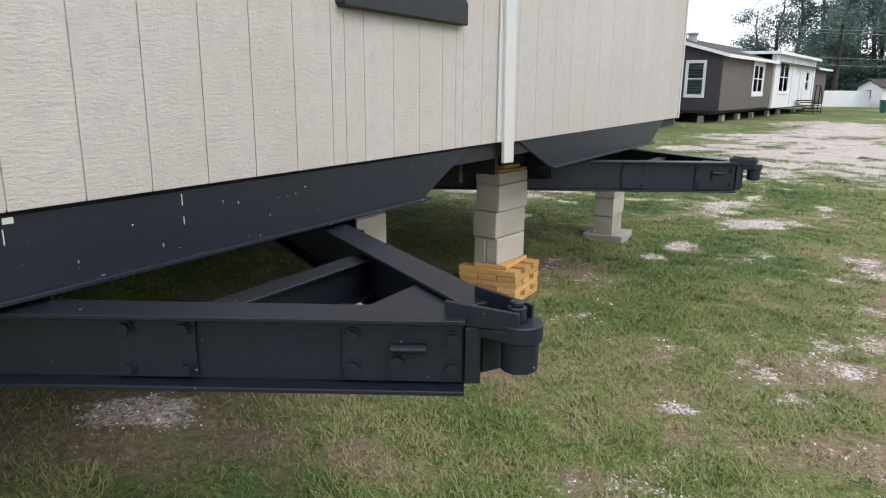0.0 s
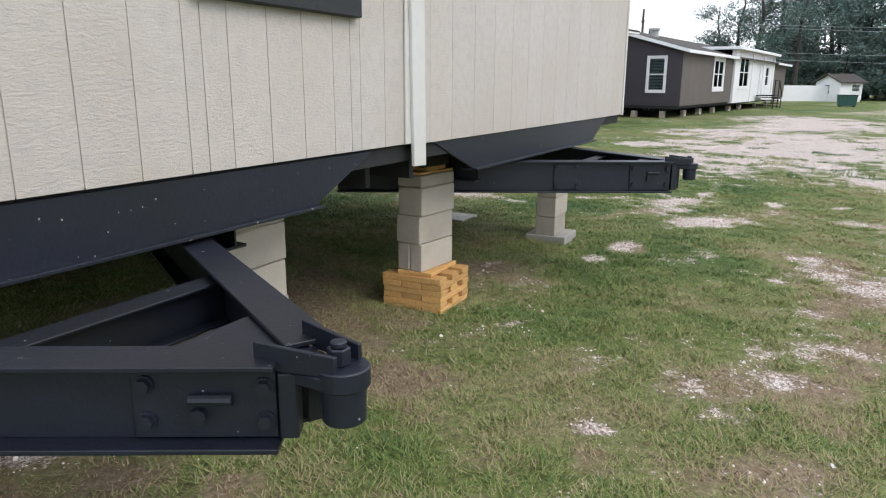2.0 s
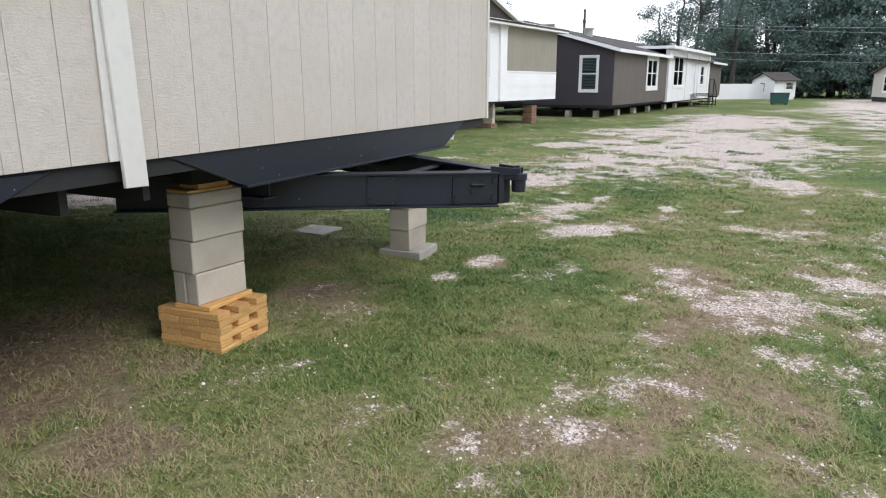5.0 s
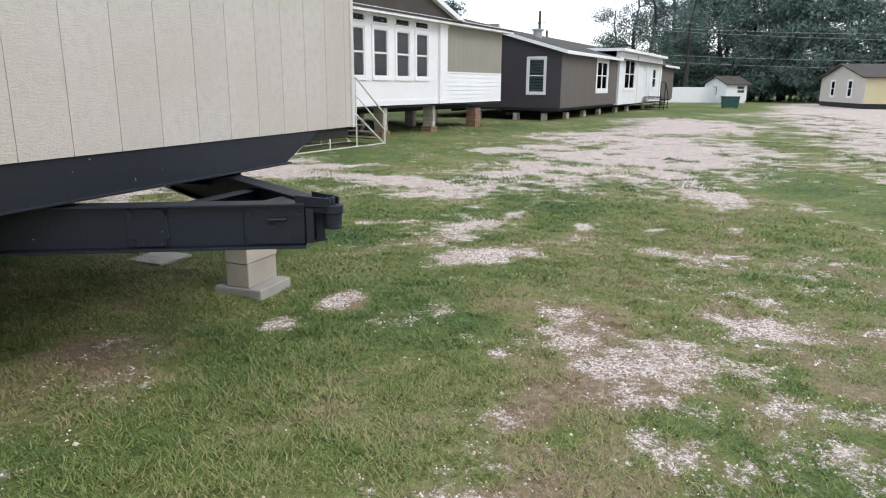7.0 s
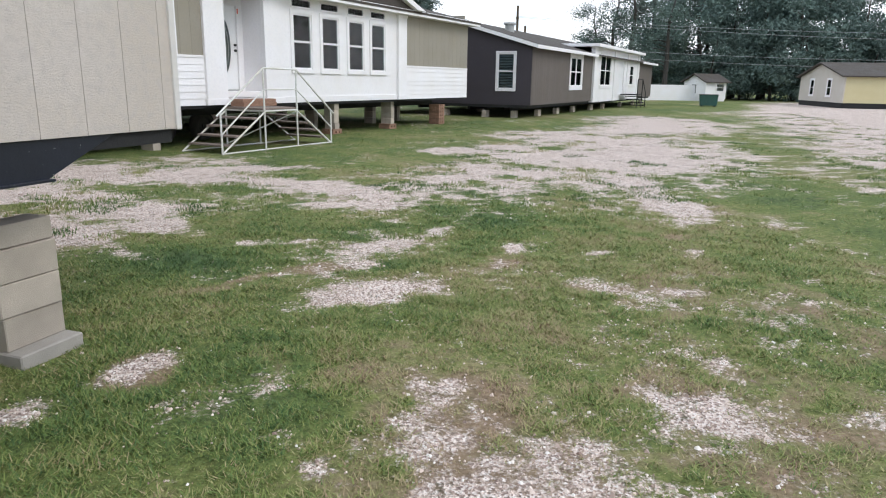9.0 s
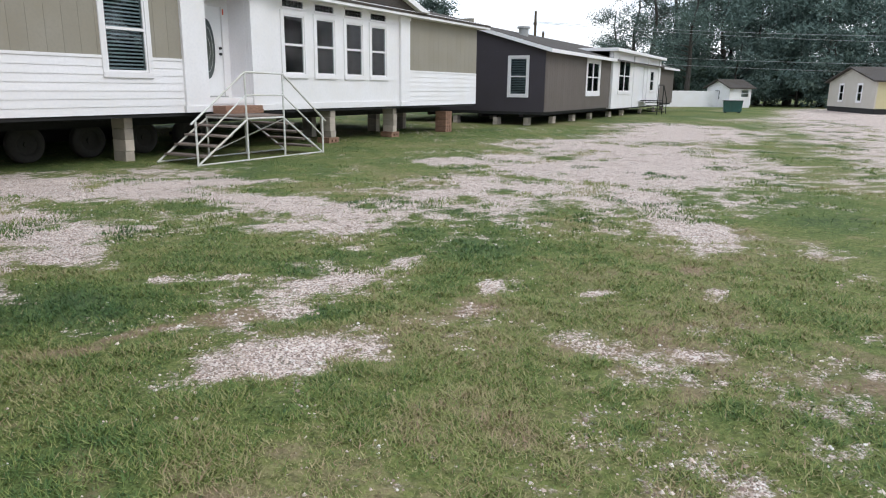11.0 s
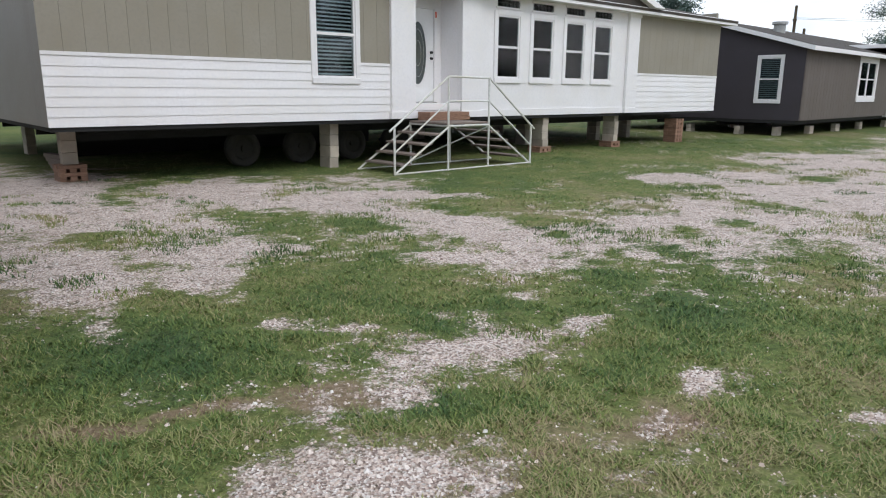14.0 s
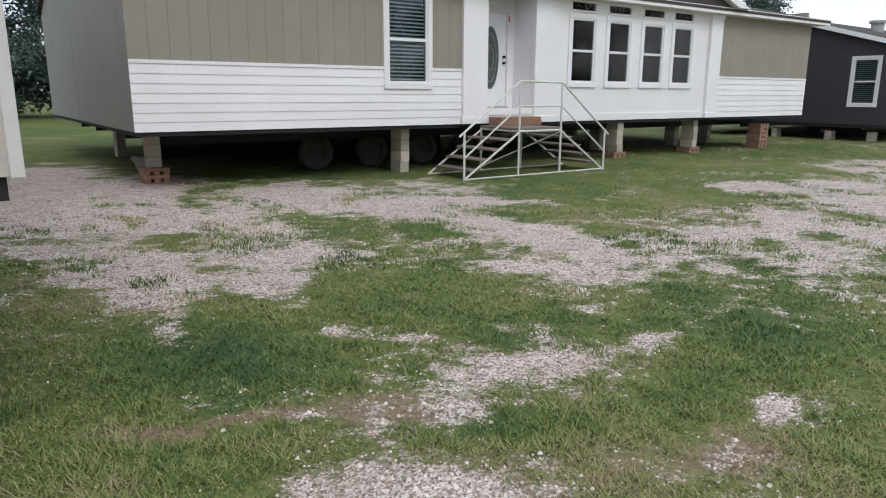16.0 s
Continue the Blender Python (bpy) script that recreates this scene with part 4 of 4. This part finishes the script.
def dark_house_parts():
    h = dark_house
    bot = 0.58
    L, W = 29.5, 8.6
    w1 = (6.05, 8.1, 1.42, 2.82)
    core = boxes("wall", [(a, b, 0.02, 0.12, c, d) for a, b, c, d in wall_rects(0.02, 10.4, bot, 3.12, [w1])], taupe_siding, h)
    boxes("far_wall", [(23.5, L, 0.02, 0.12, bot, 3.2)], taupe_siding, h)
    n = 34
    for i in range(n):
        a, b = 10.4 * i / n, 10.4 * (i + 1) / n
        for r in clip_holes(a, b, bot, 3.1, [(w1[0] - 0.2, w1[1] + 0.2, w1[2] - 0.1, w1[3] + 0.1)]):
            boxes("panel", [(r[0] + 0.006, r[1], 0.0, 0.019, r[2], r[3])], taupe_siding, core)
    window_unit(h, *w1, 0.0, white_paint, 0.2, False, True)
    # end wall with a sloping top
    ew = (0.80, 1.56, 1.28, 2.78)
    end = pose(0, 0, 0, 0, 0, -90)
    bm = bmesh.new()
    for a, b, c, d in wall_rects(-W, 0.0, bot, 3.05, [(-ew[1], -ew[0], ew[2], ew[3])]):
        add_box(bm, a, b, 0.0, 0.12, c, d)
    finish("end_wall", bm, plum_end_siding, h, m=end)
    prism("end_gable", [(-W, 3.051), (0.0, 3.051), (0.0, 3.08), (-W / 2, 4.30), (-W, 3.08)], 0.0, 0.12, plum_end_siding, h, end)
    g = window_unit(h, -ew[1], -ew[0], ew[2], ew[3], 0.0, white_paint, 0.10, True)
    g.matrix_basis = end
    bm = bmesh.new()
    for s in (0, 1):
        y0, y1 = (-0.35, W / 2) if s == 0 else (W + 0.35, W / 2)
        lo, hi = [], []
        for x, keep in ((-0.3, lo), (L + 0.3, hi)):
            for y, z in ((y0, 3.10), (y1, 4.42), (y1, 4.36), (y0, 3.04)):
                keep.append(bm.verts.new((x, y, z)))
        bm.faces.new(lo), bm.faces.new(hi)
        for i in range(4):
            bm.faces.new((lo[i], lo[(i + 1) % 4], hi[(i + 1) % 4], hi[i]))
    finish("roof", bm, roof_shingle, h)
    boxes("fascia", [(-0.3, 10.2, -0.375, -0.35, 2.98, 3.13)], white_paint, h, 0.004)
    boxes("fascia", [(23.5, L + 0.3, -0.375, -0.35, 2.98, 3.13)], white_paint, h, 0.004)
    bm = bmesh.new()
    for y0, y1 in ((-0.37, W / 2), (W + 0.37, W / 2)):
        lo, hi = [], []
        for x, keep in ((-0.33, lo), (-0.30, hi)):
            for y, z in ((y0, 3.13), (y1, 4.45), (y1, 4.30), (y0, 2.98)):
                keep.append(bm.verts.new((x, y, z)))
        bm.faces.new(lo), bm.faces.new(hi)
        for i in range(4):
            bm.faces.new((lo[i], lo[(i + 1) % 4], hi[(i + 1) % 4], hi[i]))
    finish("rake_board", bm, white_paint, h)
    # white entry part
    w2, w3, dr = (12.0, 14.6, 1.45, 3.15), (20.4, 21.6, 1.5, 2.75), (17.2, 18.6, 0.92, 2.95)
    boxes("entry_wall", [(a, b, -0.06, 0.12, c, d) for a, b, c, d in wall_rects(10.4, 23.5, bot - 0.08, 3.55, [w2, w3, dr])], white_paint, h)
    window_unit(h, *w2, -0.06, white_paint, 0.15, False, True)
    window_unit(h, *w3, -0.06, white_paint, 0.12, False)
    boxes("door", [(dr[0], dr[1], 0.02, 0.06, dr[2], dr[3])], door_white, h, 0.004)
    boxes("entry_fascia", [(10.1, 23.8, -0.42, 4.0, 3.552, 3.72)], white_paint, h, 0.004)
    for x0, x1 in ((10.4, 11.0), (15.4, 16.2), (19.3, 19.8), (22.9, 23.5)):
        boxes("entry_pilaster", [(x0, x1, -0.12, -0.062, bot - 0.08, 3.5)], white_paint, h, 0.004)
    boxes("back_wall", [(0.12, L, W - 0.12, W, bot, 3.05)], taupe_siding, h)
    boxes("far_end_wall", [(L - 0.12, L - 0.001, 0.121, W - 0.121, bot, 3.05)], taupe_siding, h)
    boxes("inner_wall", [(0.9, 1.0, 0.3, W - 0.3, bot, 3.0), (1.1, L - 0.2, 1.4, 1.5, bot, 3.0)], shaded_interior, h)
    boxes("floor_deck", [(0.02, L - 0.02, 0.122, W - 0.13, bot - 0.12, bot - 0.002)], under_black, h)
    boxes("frame_rail", [(0.3, L - 0.3, v, v + 0.12, bot - 0.26, bot - 0.121) for v in (0.9, 3.0, 5.6, 7.7)], under_black, h)
    tubes("roof_vent", [((5.5, 3.2, 4.0), (5.5, 3.2, 4.42), 0.24), ((5.5, 3.2, 4.42), (5.5, 3.2, 4.52), 0.32)], metal_vent, h, n=16)


dark_house_parts()
for pu, pv in ((0.5, 0.9), (0.25, 2.2), (0.3, 4.2), (2.6, 0.5), (5.5, 0.5), (8.5, 0.5), (12, 0.4), (15, 0.4), (20, 0.4), (25, 0.5), (28, 0.5), (5, 4.5), (9, 4.5), (14, 4.5)):
    pier(C @ pose(pu, pv, 0), rng.uniform(-5, 5), -0.03, 2, "short concrete block pier below the dark house", bh=0.175, l=0.42)


def entry_steps():
    g = tagged(empty("entry_stairs", C @ pose(19, 0, 0)), "small dark entry stairs with a thin steel rail", "stairs")
    for i in range(4):
        boxes("tread", [(0.3 * i, 0.3 * i + 0.34, -1.25, -0.15, 0.70 - 0.2 * i, 0.75 - 0.2 * i)], under_black, g, 0.004)
    boxes("landing", [(-1.6, 0.0, -1.25, -0.15, 0.84, 0.9)], under_black, g, 0.004)
    r = 0.03
    tubes("railing", [((-1.6, -1.25, 0), (-1.6, -1.25, 1.85), r), ((0, -1.25, 0), (0, -1.25, 1.85), r), ((-1.6, -1.25, 1.85), (0, -1.25, 1.85), r), ((0, -1.25, 1.85), (1.3, -1.25, 0.95), r), ((1.3, -1.25, 0), (1.3, -1.25, 0.95), r)], under_black, g)


entry_steps()


# ---- the distance: more houses, bin, pole and wires ----
def far_house(name, m, L, W, bot, wall_h, rise, side_mat, end_mat, label, side_wins, end_wins):
    """Origin at the near corner; x along the long side that looks to -y, the end wall at x = 0 looks to -x."""
    h = tagged(empty("manufactured_house", m), label, "house")
    boxes("wall", [(a, b, 0.0, 0.1, c, d) for a, b, c, d in wall_rects(0.101, L, bot, wall_h, side_wins)], side_mat, h)
    boxes("back_wall", [(0.101, L, W - 0.1, W, bot, wall_h)], side_mat, h)
    end = pose(0, 0, 0, 0, 0, -90)
    boxes("end_wall", [(a, b, 0.0, 0.1, c, d) for a, b, c, d in wall_rects(-W, 0.0, bot, wall_h, end_wins)], end_mat, h, m=end)
    prism("end_gable", [(-W, wall_h + 0.001), (0, wall_h + 0.001), (-W / 2, wall_h + rise)], 0.0, 0.1, end_mat, h, end)
    boxes("far_end_wall", [(L - 0.1, L - 0.001, 0.101, W - 0.101, bot, wall_h)], end_mat, h)
    boxes("inner_wall", [(0.9, L - 0.5, 0.9, 1.0, bot, wall_h), (0.8, 0.89, 0.9, W - 0.5, bot, wall_h)], shaded_interior, h)
    for w in side_wins:
        window_unit(h, *w, 0.0, white_paint, 0.12, True)
    for w in end_wins:
        g = window_unit(h, *w, 0.0, white_paint, 0.12, True)
        g.matrix_basis = end
    bm = bmesh.new()
    for y0, y1 in ((-0.3, W / 2), (W + 0.3, W / 2)):
        lo, hi = [], []
        for x, keep in ((-0.3, lo), (L + 0.3, hi)):
            for y, z in ((y0, wall_h - 0.02), (y1, wall_h + rise + 0.12), (y1, wall_h + rise + 0.02), (y0, wall_h - 0.12)):
                keep.append(bm.verts.new((x, y, z)))
        bm.faces.new(lo), bm.faces.new(hi)
        for i in range(4):
            bm.faces.new((lo[i], lo[(i + 1) % 4], hi[(i + 1) % 4], hi[i]))
    finish("roof", bm, roof_shingle, h)
    boxes("skirting", [(0.05, L - 0.05, 0.05, 0.09, -0.05, bot), (0.05, 0.09, 0.09, W - 0.05, -0.05, bot)], under_black if bot > 0.3 else white_paint, h)
    return h


far_house("a", pose(40.6, 49.2, 0, 0, 0, -18), 14, 9.5, 0.40, 2.4, 0.95, yellow_siding, cream_siding, "pale yellow house with cream end and grey roof", [(6.0, 6.9, 1.1, 2.1)], [(-3.3, -2.5, 0.9, 2.1), (-7.0, -6.2, 0.9, 2.1)])
far_house("b", pose(38.5, 65.0, 0, 0, 0, 12), 2.5, 3.1, 0.2, 1.85, 0.65, white_paint, white_paint, "small white house with a dark gable roof", [(1.3, 2.2, 0.95, 1.65)], [(-2.0, -1.3, 0.7, 1.6)])
tagged(boxes("garden_wall", [(0, 8.2, 0, 0.12, -0.05, 1.5)], white_paint, None, 0.01, pose(30.2, 67.0, 0, 0, 0, -4)), "long low white panel fence", "fence")


def dumpster():
    g = tagged(empty("dumpster", pose(30.6, 50.4, 0, 0, 0, -25)), "dark green steel dumpster beside the drive", "dumpster")
    g.scale = (0.64, 0.64, 0.70)
    prism("body", [(-0.9, 0.12), (0.9, 0.12), (1.0, 1.2), (-1.0, 1.2)], -0.65, 0.65, dumpster_green, g, bevel=0.01)
    boxes("rib", [(x, x + 0.07, -0.70, -0.652, 0.2, 1.1) for x in (-0.75, -0.25, 0.2, 0.68)], dumpster_green, g)
    boxes("lid", [(-1.04, -0.02, -0.72, 0.7, 1.202, 1.26), (0.02, 1.04, -0.72, 0.7, 1.202, 1.26)], under_black, g, 0.01)
    boxes("skid", [(-0.8, -0.6, -0.6, 0.6, -0.02, 0.118), (0.6, 0.8, -0.6, 0.6, -0.02, 0.118)], under_black, g)


dumpster()


def pole(at, height):
    g = tagged(empty("utility_pole", at), "weathered wooden utility pole carrying overhead wires", "utility pole")
    bm = bmesh.new()
    add_tube(bm, (0, 0, -0.3), (0, 0, height), 0.17, 10, 0.11)
    finish("post", bm, pole_wood, g)
    boxes("bracket", [(-0.16, 0.16, -0.26, -0.1, height - 1.3, height - 1.1)], pole_wood, g)


pole(pose(21.5, 72.0, 0, 0, 0, -20), 8.9)
pole(pose(23.0, 74.5, 0, 0, 0, -20), 7.2)


def wire(a, b, sag, r=0.017):
    cu = bpy.data.curves.new("overhead_wire", "CURVE")
    cu.dimensions, cu.bevel_depth, cu.bevel_resolution = "3D", r, 1
    sp = cu.splines.new("POLY")
    sp.points.add(24)
    for i, p in enumerate(sp.points):
        t = i / 24
        v = Vector(a).lerp(Vector(b), t)
        p.co = (v.x, v.y, v.z - 4 * sag * t * (1 - t), 1)
    cu.materials.append(cable_grey)
    ob = new("overhead_wire", cu)
    return tagged(ob, "thin grey overhead utility wire", "wire", "overhead wires")


for z0, z1, dy in ((7.9, 6.4, 0), (7.9, 5.6, 0.8), (5.3, 4.2, 0.3), (4.7, 3.4, 0.3)):
    wire((21.5, 72.0 + dy, z0), (75, 52 + dy, z1), 0.7)


# ---- trees ----
def foliage(name, lo, mid, hi):
    m = Mat(name, 0.7, spec=0.3)
    g = m.ramp(m.noise(0.55, 3), (0.3, lo), (0.55, mid), (0.75, hi))
    x = m.n.new("ShaderNodeCombineColor")
    v = m.random(0.75, 1.35)
    for i in range(3):
        m.l.new(v, x.inputs[i])
    m.color(m.mix(1.0, g, x.outputs[0], "MULTIPLY"))
    return m.m


# leaf greens lightened and blued, with the distance haze mixed into the colour
leaf_hazed = foliage("leaf_hazed", (0.062, 0.098, 0.090), (0.096, 0.142, 0.122), (0.150, 0.200, 0.165))
bark = painted("bark", (0.060, 0.056, 0.052), 0.4, 0.95, (10, 10, 2), 0.03, 0.8)


def tree_thing(seed, height, spread, leaves, low, size=0.30):
    r = random.Random(seed)
    t = empty("tree", Matrix())
    bm = bmesh.new()
    pts = [Vector((0, 0, -0.3))]
    n = 6
    for i in range(1, n + 1):
        pts.append(Vector((r.uniform(-0.2, 0.2) * i * 0.5, r.uniform(-0.2, 0.2) * i * 0.5, height * 0.82 * i / n)))
    base = 0.022 * height
    for i in range(n):
        add_tube(bm, pts[i], pts[i + 1], base * (1 - 0.85 * i / n), 8, base * (1 - 0.85 * (i + 1) / n))
    tips = []
    for k in range(26):
        f = r.uniform(low, 0.98)
        s = f * n
        i = min(int(s), n - 1)
        p = pts[i].lerp(pts[i + 1], s - i)
        a = r.uniform(0, 6.283)
        ln = spread * (0.45 + 0.75 * math.sin(math.pi * min(1, 0.16 + 0.8 * (f - low) / (1 - low)))) * r.uniform(0.55, 1.1)
        q = p + Vector((math.cos(a) * ln, math.sin(a) * ln, ln * r.uniform(0.0, 0.5)))
        add_tube(bm, p, q, base * 0.28 * (1.1 - f), 5, base * 0.06)
        tips += [(p.lerp(q, w), 0.40 + 0.45 * w) for w in (0.5, 0.75, 1.0)]
    tips.append((Vector((0, 0, height * 0.9)), 0.8))
    finish("trunk", bm, bark, t)
    # small leaf sprays, gathered in clumps round the ends of the limbs
    q = np.random.RandomState(seed)
    c = np.array([(*p, f) for p, f in tips])[q.randint(0, len(tips), leaves)]
    d = q.normal(0, 1, (leaves, 3)) * (1, 1, 0.7)
    p = c[:, :3] + d / np.linalg.norm(d, axis=1)[:, None] * (c[:, 3] * spread * 0.36 * q.uniform(0, 1, leaves) ** 0.45)[:, None]
    a, b = (w / np.linalg.norm(w, axis=1)[:, None] * size for w in (q.normal(0, 1, (leaves, 3)), q.normal(0, 1, (leaves, 3))))
    v = np.stack([p - a * 0.7, p + b * 0.55, p + a * 0.7], 1).reshape(-1, 3)
    lv = quick_mesh("leaves", v, np.arange(len(v)).reshape(-1, 3), leaf_hazed)
    lv.parent = t
    tagged(lv, kind="stuff")
    return tagged(t, "tall leafy green tree in the wood edge", "tree", "trees of the wood")


def wood():
    kinds = [tree_thing(11, 17, 5.0, 8500, 0.10, 0.36), tree_thing(12, 14, 4.6, 7500, 0.08, 0.34), tree_thing(13, 18, 4.4, 6500, 0.22, 0.25), tree_thing(14, 9, 4.0, 5000, 0.04, 0.34)]
    r = random.Random(3)
    spots = []
    # wood edge behind the drive
    for i in range(9):
        a = 28.6 + i * 2.1
        d = r.uniform(84, 92)
        spots.append((a + r.uniform(-0.5, 0.5), d, 2 if i > 4 else r.choice((0, 1, 0)), r.uniform(0.95, 1.15) if i < 5 else r.uniform(0.66, 0.80)))
        spots.append((a + 1.1, d - 5, 3, r.uniform(0.7, 1.0)))
        spots.append((a + 0.6, d + 7, 0 if i < 5 else 3, r.uniform(0.8, 0.95)))
    spots += [(20.9, 92, 2, 0.74), (22.3, 88, 2, 0.86), (23.6, 84, 2, 0.96), (25.2, 86, 2, 1.02), (26.4, 78, 2, 0.80), (27.6, 90, 0, 0.85), (26.6, 95, 1, 0.9), (21.4, 97, 3, 0.8), (24.4, 96, 3, 1.0)]
    # behind the tan house and far to its end
    spots += [(1.5, 66, 1, 0.62), (4.0, 64, 1, 0.72), (7.0, 66, 0, 0.62), (9.5, 70, 1, 0.55), (11.5, 74, 3, 0.75)]
    for i in range(9):
        spots.append((-64 + i * 4.2, r.uniform(50, 60), r.choice((0, 1, 3)), r.uniform(0.8, 1.1)))
    spots += [(-52, 47, 0, 0.9), (-48.5, 50, 1, 1.0), (-46, 52, 0, 0.9), (-54, 52, 3, 1.2)]
    # unseen trees, added so the window panes mirror foliage instead of bright sky
    for i in range(7):
        spots.append((66 + i * 12, r.uniform(62, 72), 3, r.uniform(1.5, 1.9)))
    first = set()
    for a, d, k, s in spots:
        x, y = 3 + d * math.sin(radians(a)), 2 + d * math.cos(radians(a))
        m = pose(x, y, 0, 0, 0, r.uniform(0, 360))
        if k in first:
            ob = copy_thing(kinds[k], m)
        else:
            ob = kinds[k]
            ob.matrix_basis = m
            first.add(k)
        ob.scale = (s, s, s)


wood()


# field gate beyond the end of the tan house
def field_gate():
    g = tagged(empty("field_gate", pose(-18.5, 33.0, 0, 0, 0, 45)), "grey tubular steel field gate", "gate")
    tubes("gate_bar", [((-1.8, 0, z), (1.8, 0, z), 0.035) for z in (0.3, 1.4)] + [((x, 0, -0.1), (x, 0, 1.6), 0.045) for x in (-1.8, 1.8)] + [((-1.8, 0, 1.4), (1.8, 0, 0.3), 0.03)], rail_paint, g)


field_gate()


# ---- grass blades and loose stones ----
def near_points(n, seed):
    """Places on the lawn beside the walk, denser close to it."""
    r = np.random.RandomState(seed)
    x, y = r.uniform(-3.2, 8.6, n), r.uniform(1.1, 15.5, n)
    d = np.hypot(x - np.clip((y - 1.0) * 0.55 + 0.6, 0.3, 4.6), np.maximum(0, y - 7.0))
    keep = r.uniform(0, 1, n) < 1 / (1 + 0.10 * d * d)
    return x[keep], y[keep], r


def blades(x, y, h, w, lean, r, dry):
    """One bent-over blade at each place: corners, faces and tone."""
    a, z = r.uniform(0, 6.283, len(x)), ground_height(x, y) - 0.003
    b = a + r.uniform(0.8, 2.3, len(x))
    v = np.stack([np.stack([x - np.cos(a) * w, y - np.sin(a) * w, z], 1), np.stack([x + np.cos(a) * w, y + np.sin(a) * w, z], 1),
                  np.stack([x + np.cos(b) * lean, y + np.sin(b) * lean, z + h], 1)], 1).reshape(-1, 3)
    return v, np.arange(len(v)).reshape(-1, 3), np.repeat(dry, 3)


def grass_material():
    m = Mat("grass_blade", 0.6, spec=0.3)
    m.color(m.ramp(attribute(m, "dry"), *GRASS_TONES))
    return m.m


grass_green = grass_material()


def grass_mesh():
    x, y, r = near_points(2300000, 21)
    fx, fy = r.uniform(-6, 18, 240000), r.uniform(3, 30, 240000)
    far = ~((fx > -3.2) & (fx < 8.6) & (fy < 15.5))
    x, y = np.concatenate([x, fx[far]]), np.concatenate([y, fy[far]])
    b, so = bare(x, y), soil(x, y)
    clump = rough(x, y, 0.16, 51) + 0.6 * rough(x, y, 0.07, 52)
    keep = (b < 0.50 + r.uniform(-0.26, 0.16, len(x)) + 0.08 * clump) & (r.uniform(0, 1, len(x)) > 0.65 * so) & (r.uniform(-1.6, 1.0, len(x)) < 0.55 + clump)
    x, y, b, so, clump = x[keep], y[keep], b[keep], so[keep], clump[keep]
    n = len(x)
    dry = dryness(x, y)
    h = r.uniform(0.012, 0.034, n) * np.clip(1.15 - 0.7 * np.maximum(b, 0) + 0.45 * clump + 0.35 * (0.4 - dry), 0.4, 2.0)
    w = r.uniform(0.0016, 0.0032, n) * (1 + 0.07 * y)
    v, f, t = blades(x, y, h, w, h * r.uniform(0.5, 2.2, n), r, np.clip(dry + r.normal(0, 0.21, n), 0, 1))
    return tagged(quick_mesh("grass", v, f, grass_green, dry=t), "short green and straw lawn grass", "grass", kind="stuff")


def tuft_mesh():
    """Low grass clumps that grow through the gravel and along its edges."""
    r = np.random.RandomState(17)
    y = 6.5 + 33 * r.uniform(0, 1, 42000) ** 1.6
    x = 2.5 + 0.45 * (y - 6) + r.uniform(-1, 1, 42000) * (5 + 0.35 * y)
    b = bare(x, y)
    keep = (b > 0.44) & (b < 0.95) & (y > 9.5) & (rough(x, y, 0.6, 30) + 0.5 * rough(x, y, 0.2, 31) > 0.30)
    x, y = np.repeat(x[keep], 14), np.repeat(y[keep], 14)
    n = len(x)
    a, d = r.uniform(0, 6.283, n), np.repeat(r.uniform(0.03, 0.09, n // 14), 14) * (1 + 0.03 * y) * np.sqrt(r.uniform(0, 1, n))
    x, y = x + np.cos(a) * d * 1.5, y + np.sin(a) * d
    h = r.uniform(0.02, 0.055, n)
    v, f, t = blades(x, y, h, r.uniform(0.004, 0.008, n), h * r.uniform(0.2, 0.9, n), r, np.clip(0.36 + 0.4 * rough(x, y, 0.7, 33) + r.normal(0, 0.14, n), 0, 1))
    return tagged(quick_mesh("grass_tufts", v, f, grass_green, dry=t), "low dark grass tufts growing through gravel", "grass", kind="stuff")


def gravel_mesh():
    x, y, r = near_points(290000, 22)
    b = bare(x, y)
    keep = (b > 0.50 + r.uniform(-0.15, 0.16, len(x))) | (r.uniform(0, 1, len(x)) < 0.004)
    x, y = x[keep], y[keep]
    n = len(x)
    s = r.uniform(0.003, 0.0085, n) * np.where(r.uniform(0, 1, n) < 0.10, 1.7, 1) * np.where(r.uniform(0, 1, n) < 0.012, 1.6, 1) * (1 + 0.03 * y)
    z, a, v = ground_height(x, y), r.uniform(0, 6.283, n), []
    for k in range(4):
        t, q = a + k * 1.571 + r.uniform(-0.3, 0.3, n), s * r.uniform(0.8, 1.35, n)
        v.append(np.stack([x + np.cos(t) * q, y + np.sin(t) * q, z - 0.002], 1))
    for k in range(2):
        t, q = a + 0.2 + k * 3.142, s * r.uniform(0.25, 0.6, n)
        v.append(np.stack([x + np.cos(t) * q, y + np.sin(t) * q, z + s * r.uniform(0.5, 0.95, n)], 1))
    i = np.arange(n)[:, None] * 6
    f = np.concatenate([i + np.array(q) for q in ((0, 1, 4), (1, 5, 4), (1, 2, 5), (2, 3, 5), (3, 4, 5), (3, 0, 4))])
    m = Mat("loose_stone", 0.9, spec=0.3)
    m.color(m.ramp(attribute(m, "tone"), (0.0, (0.26, 0.19, 0.16)), (0.40, (0.60, 0.485, 0.420)), (0.75, (0.75, 0.65, 0.590)), (1.0, (0.80, 0.77, 0.74))))
    ob = quick_mesh("gravel", np.stack(v, 1).reshape(-1, 3), f, m.m, tone=np.repeat(r.uniform(0, 1, n) ** 1.25, 6))
    return tagged(ob, "loose chalky white and pink gravel stones", "gravel", kind="stuff")


tufts = tuft_mesh()
grass = grass_mesh()
gravel = gravel_mesh()
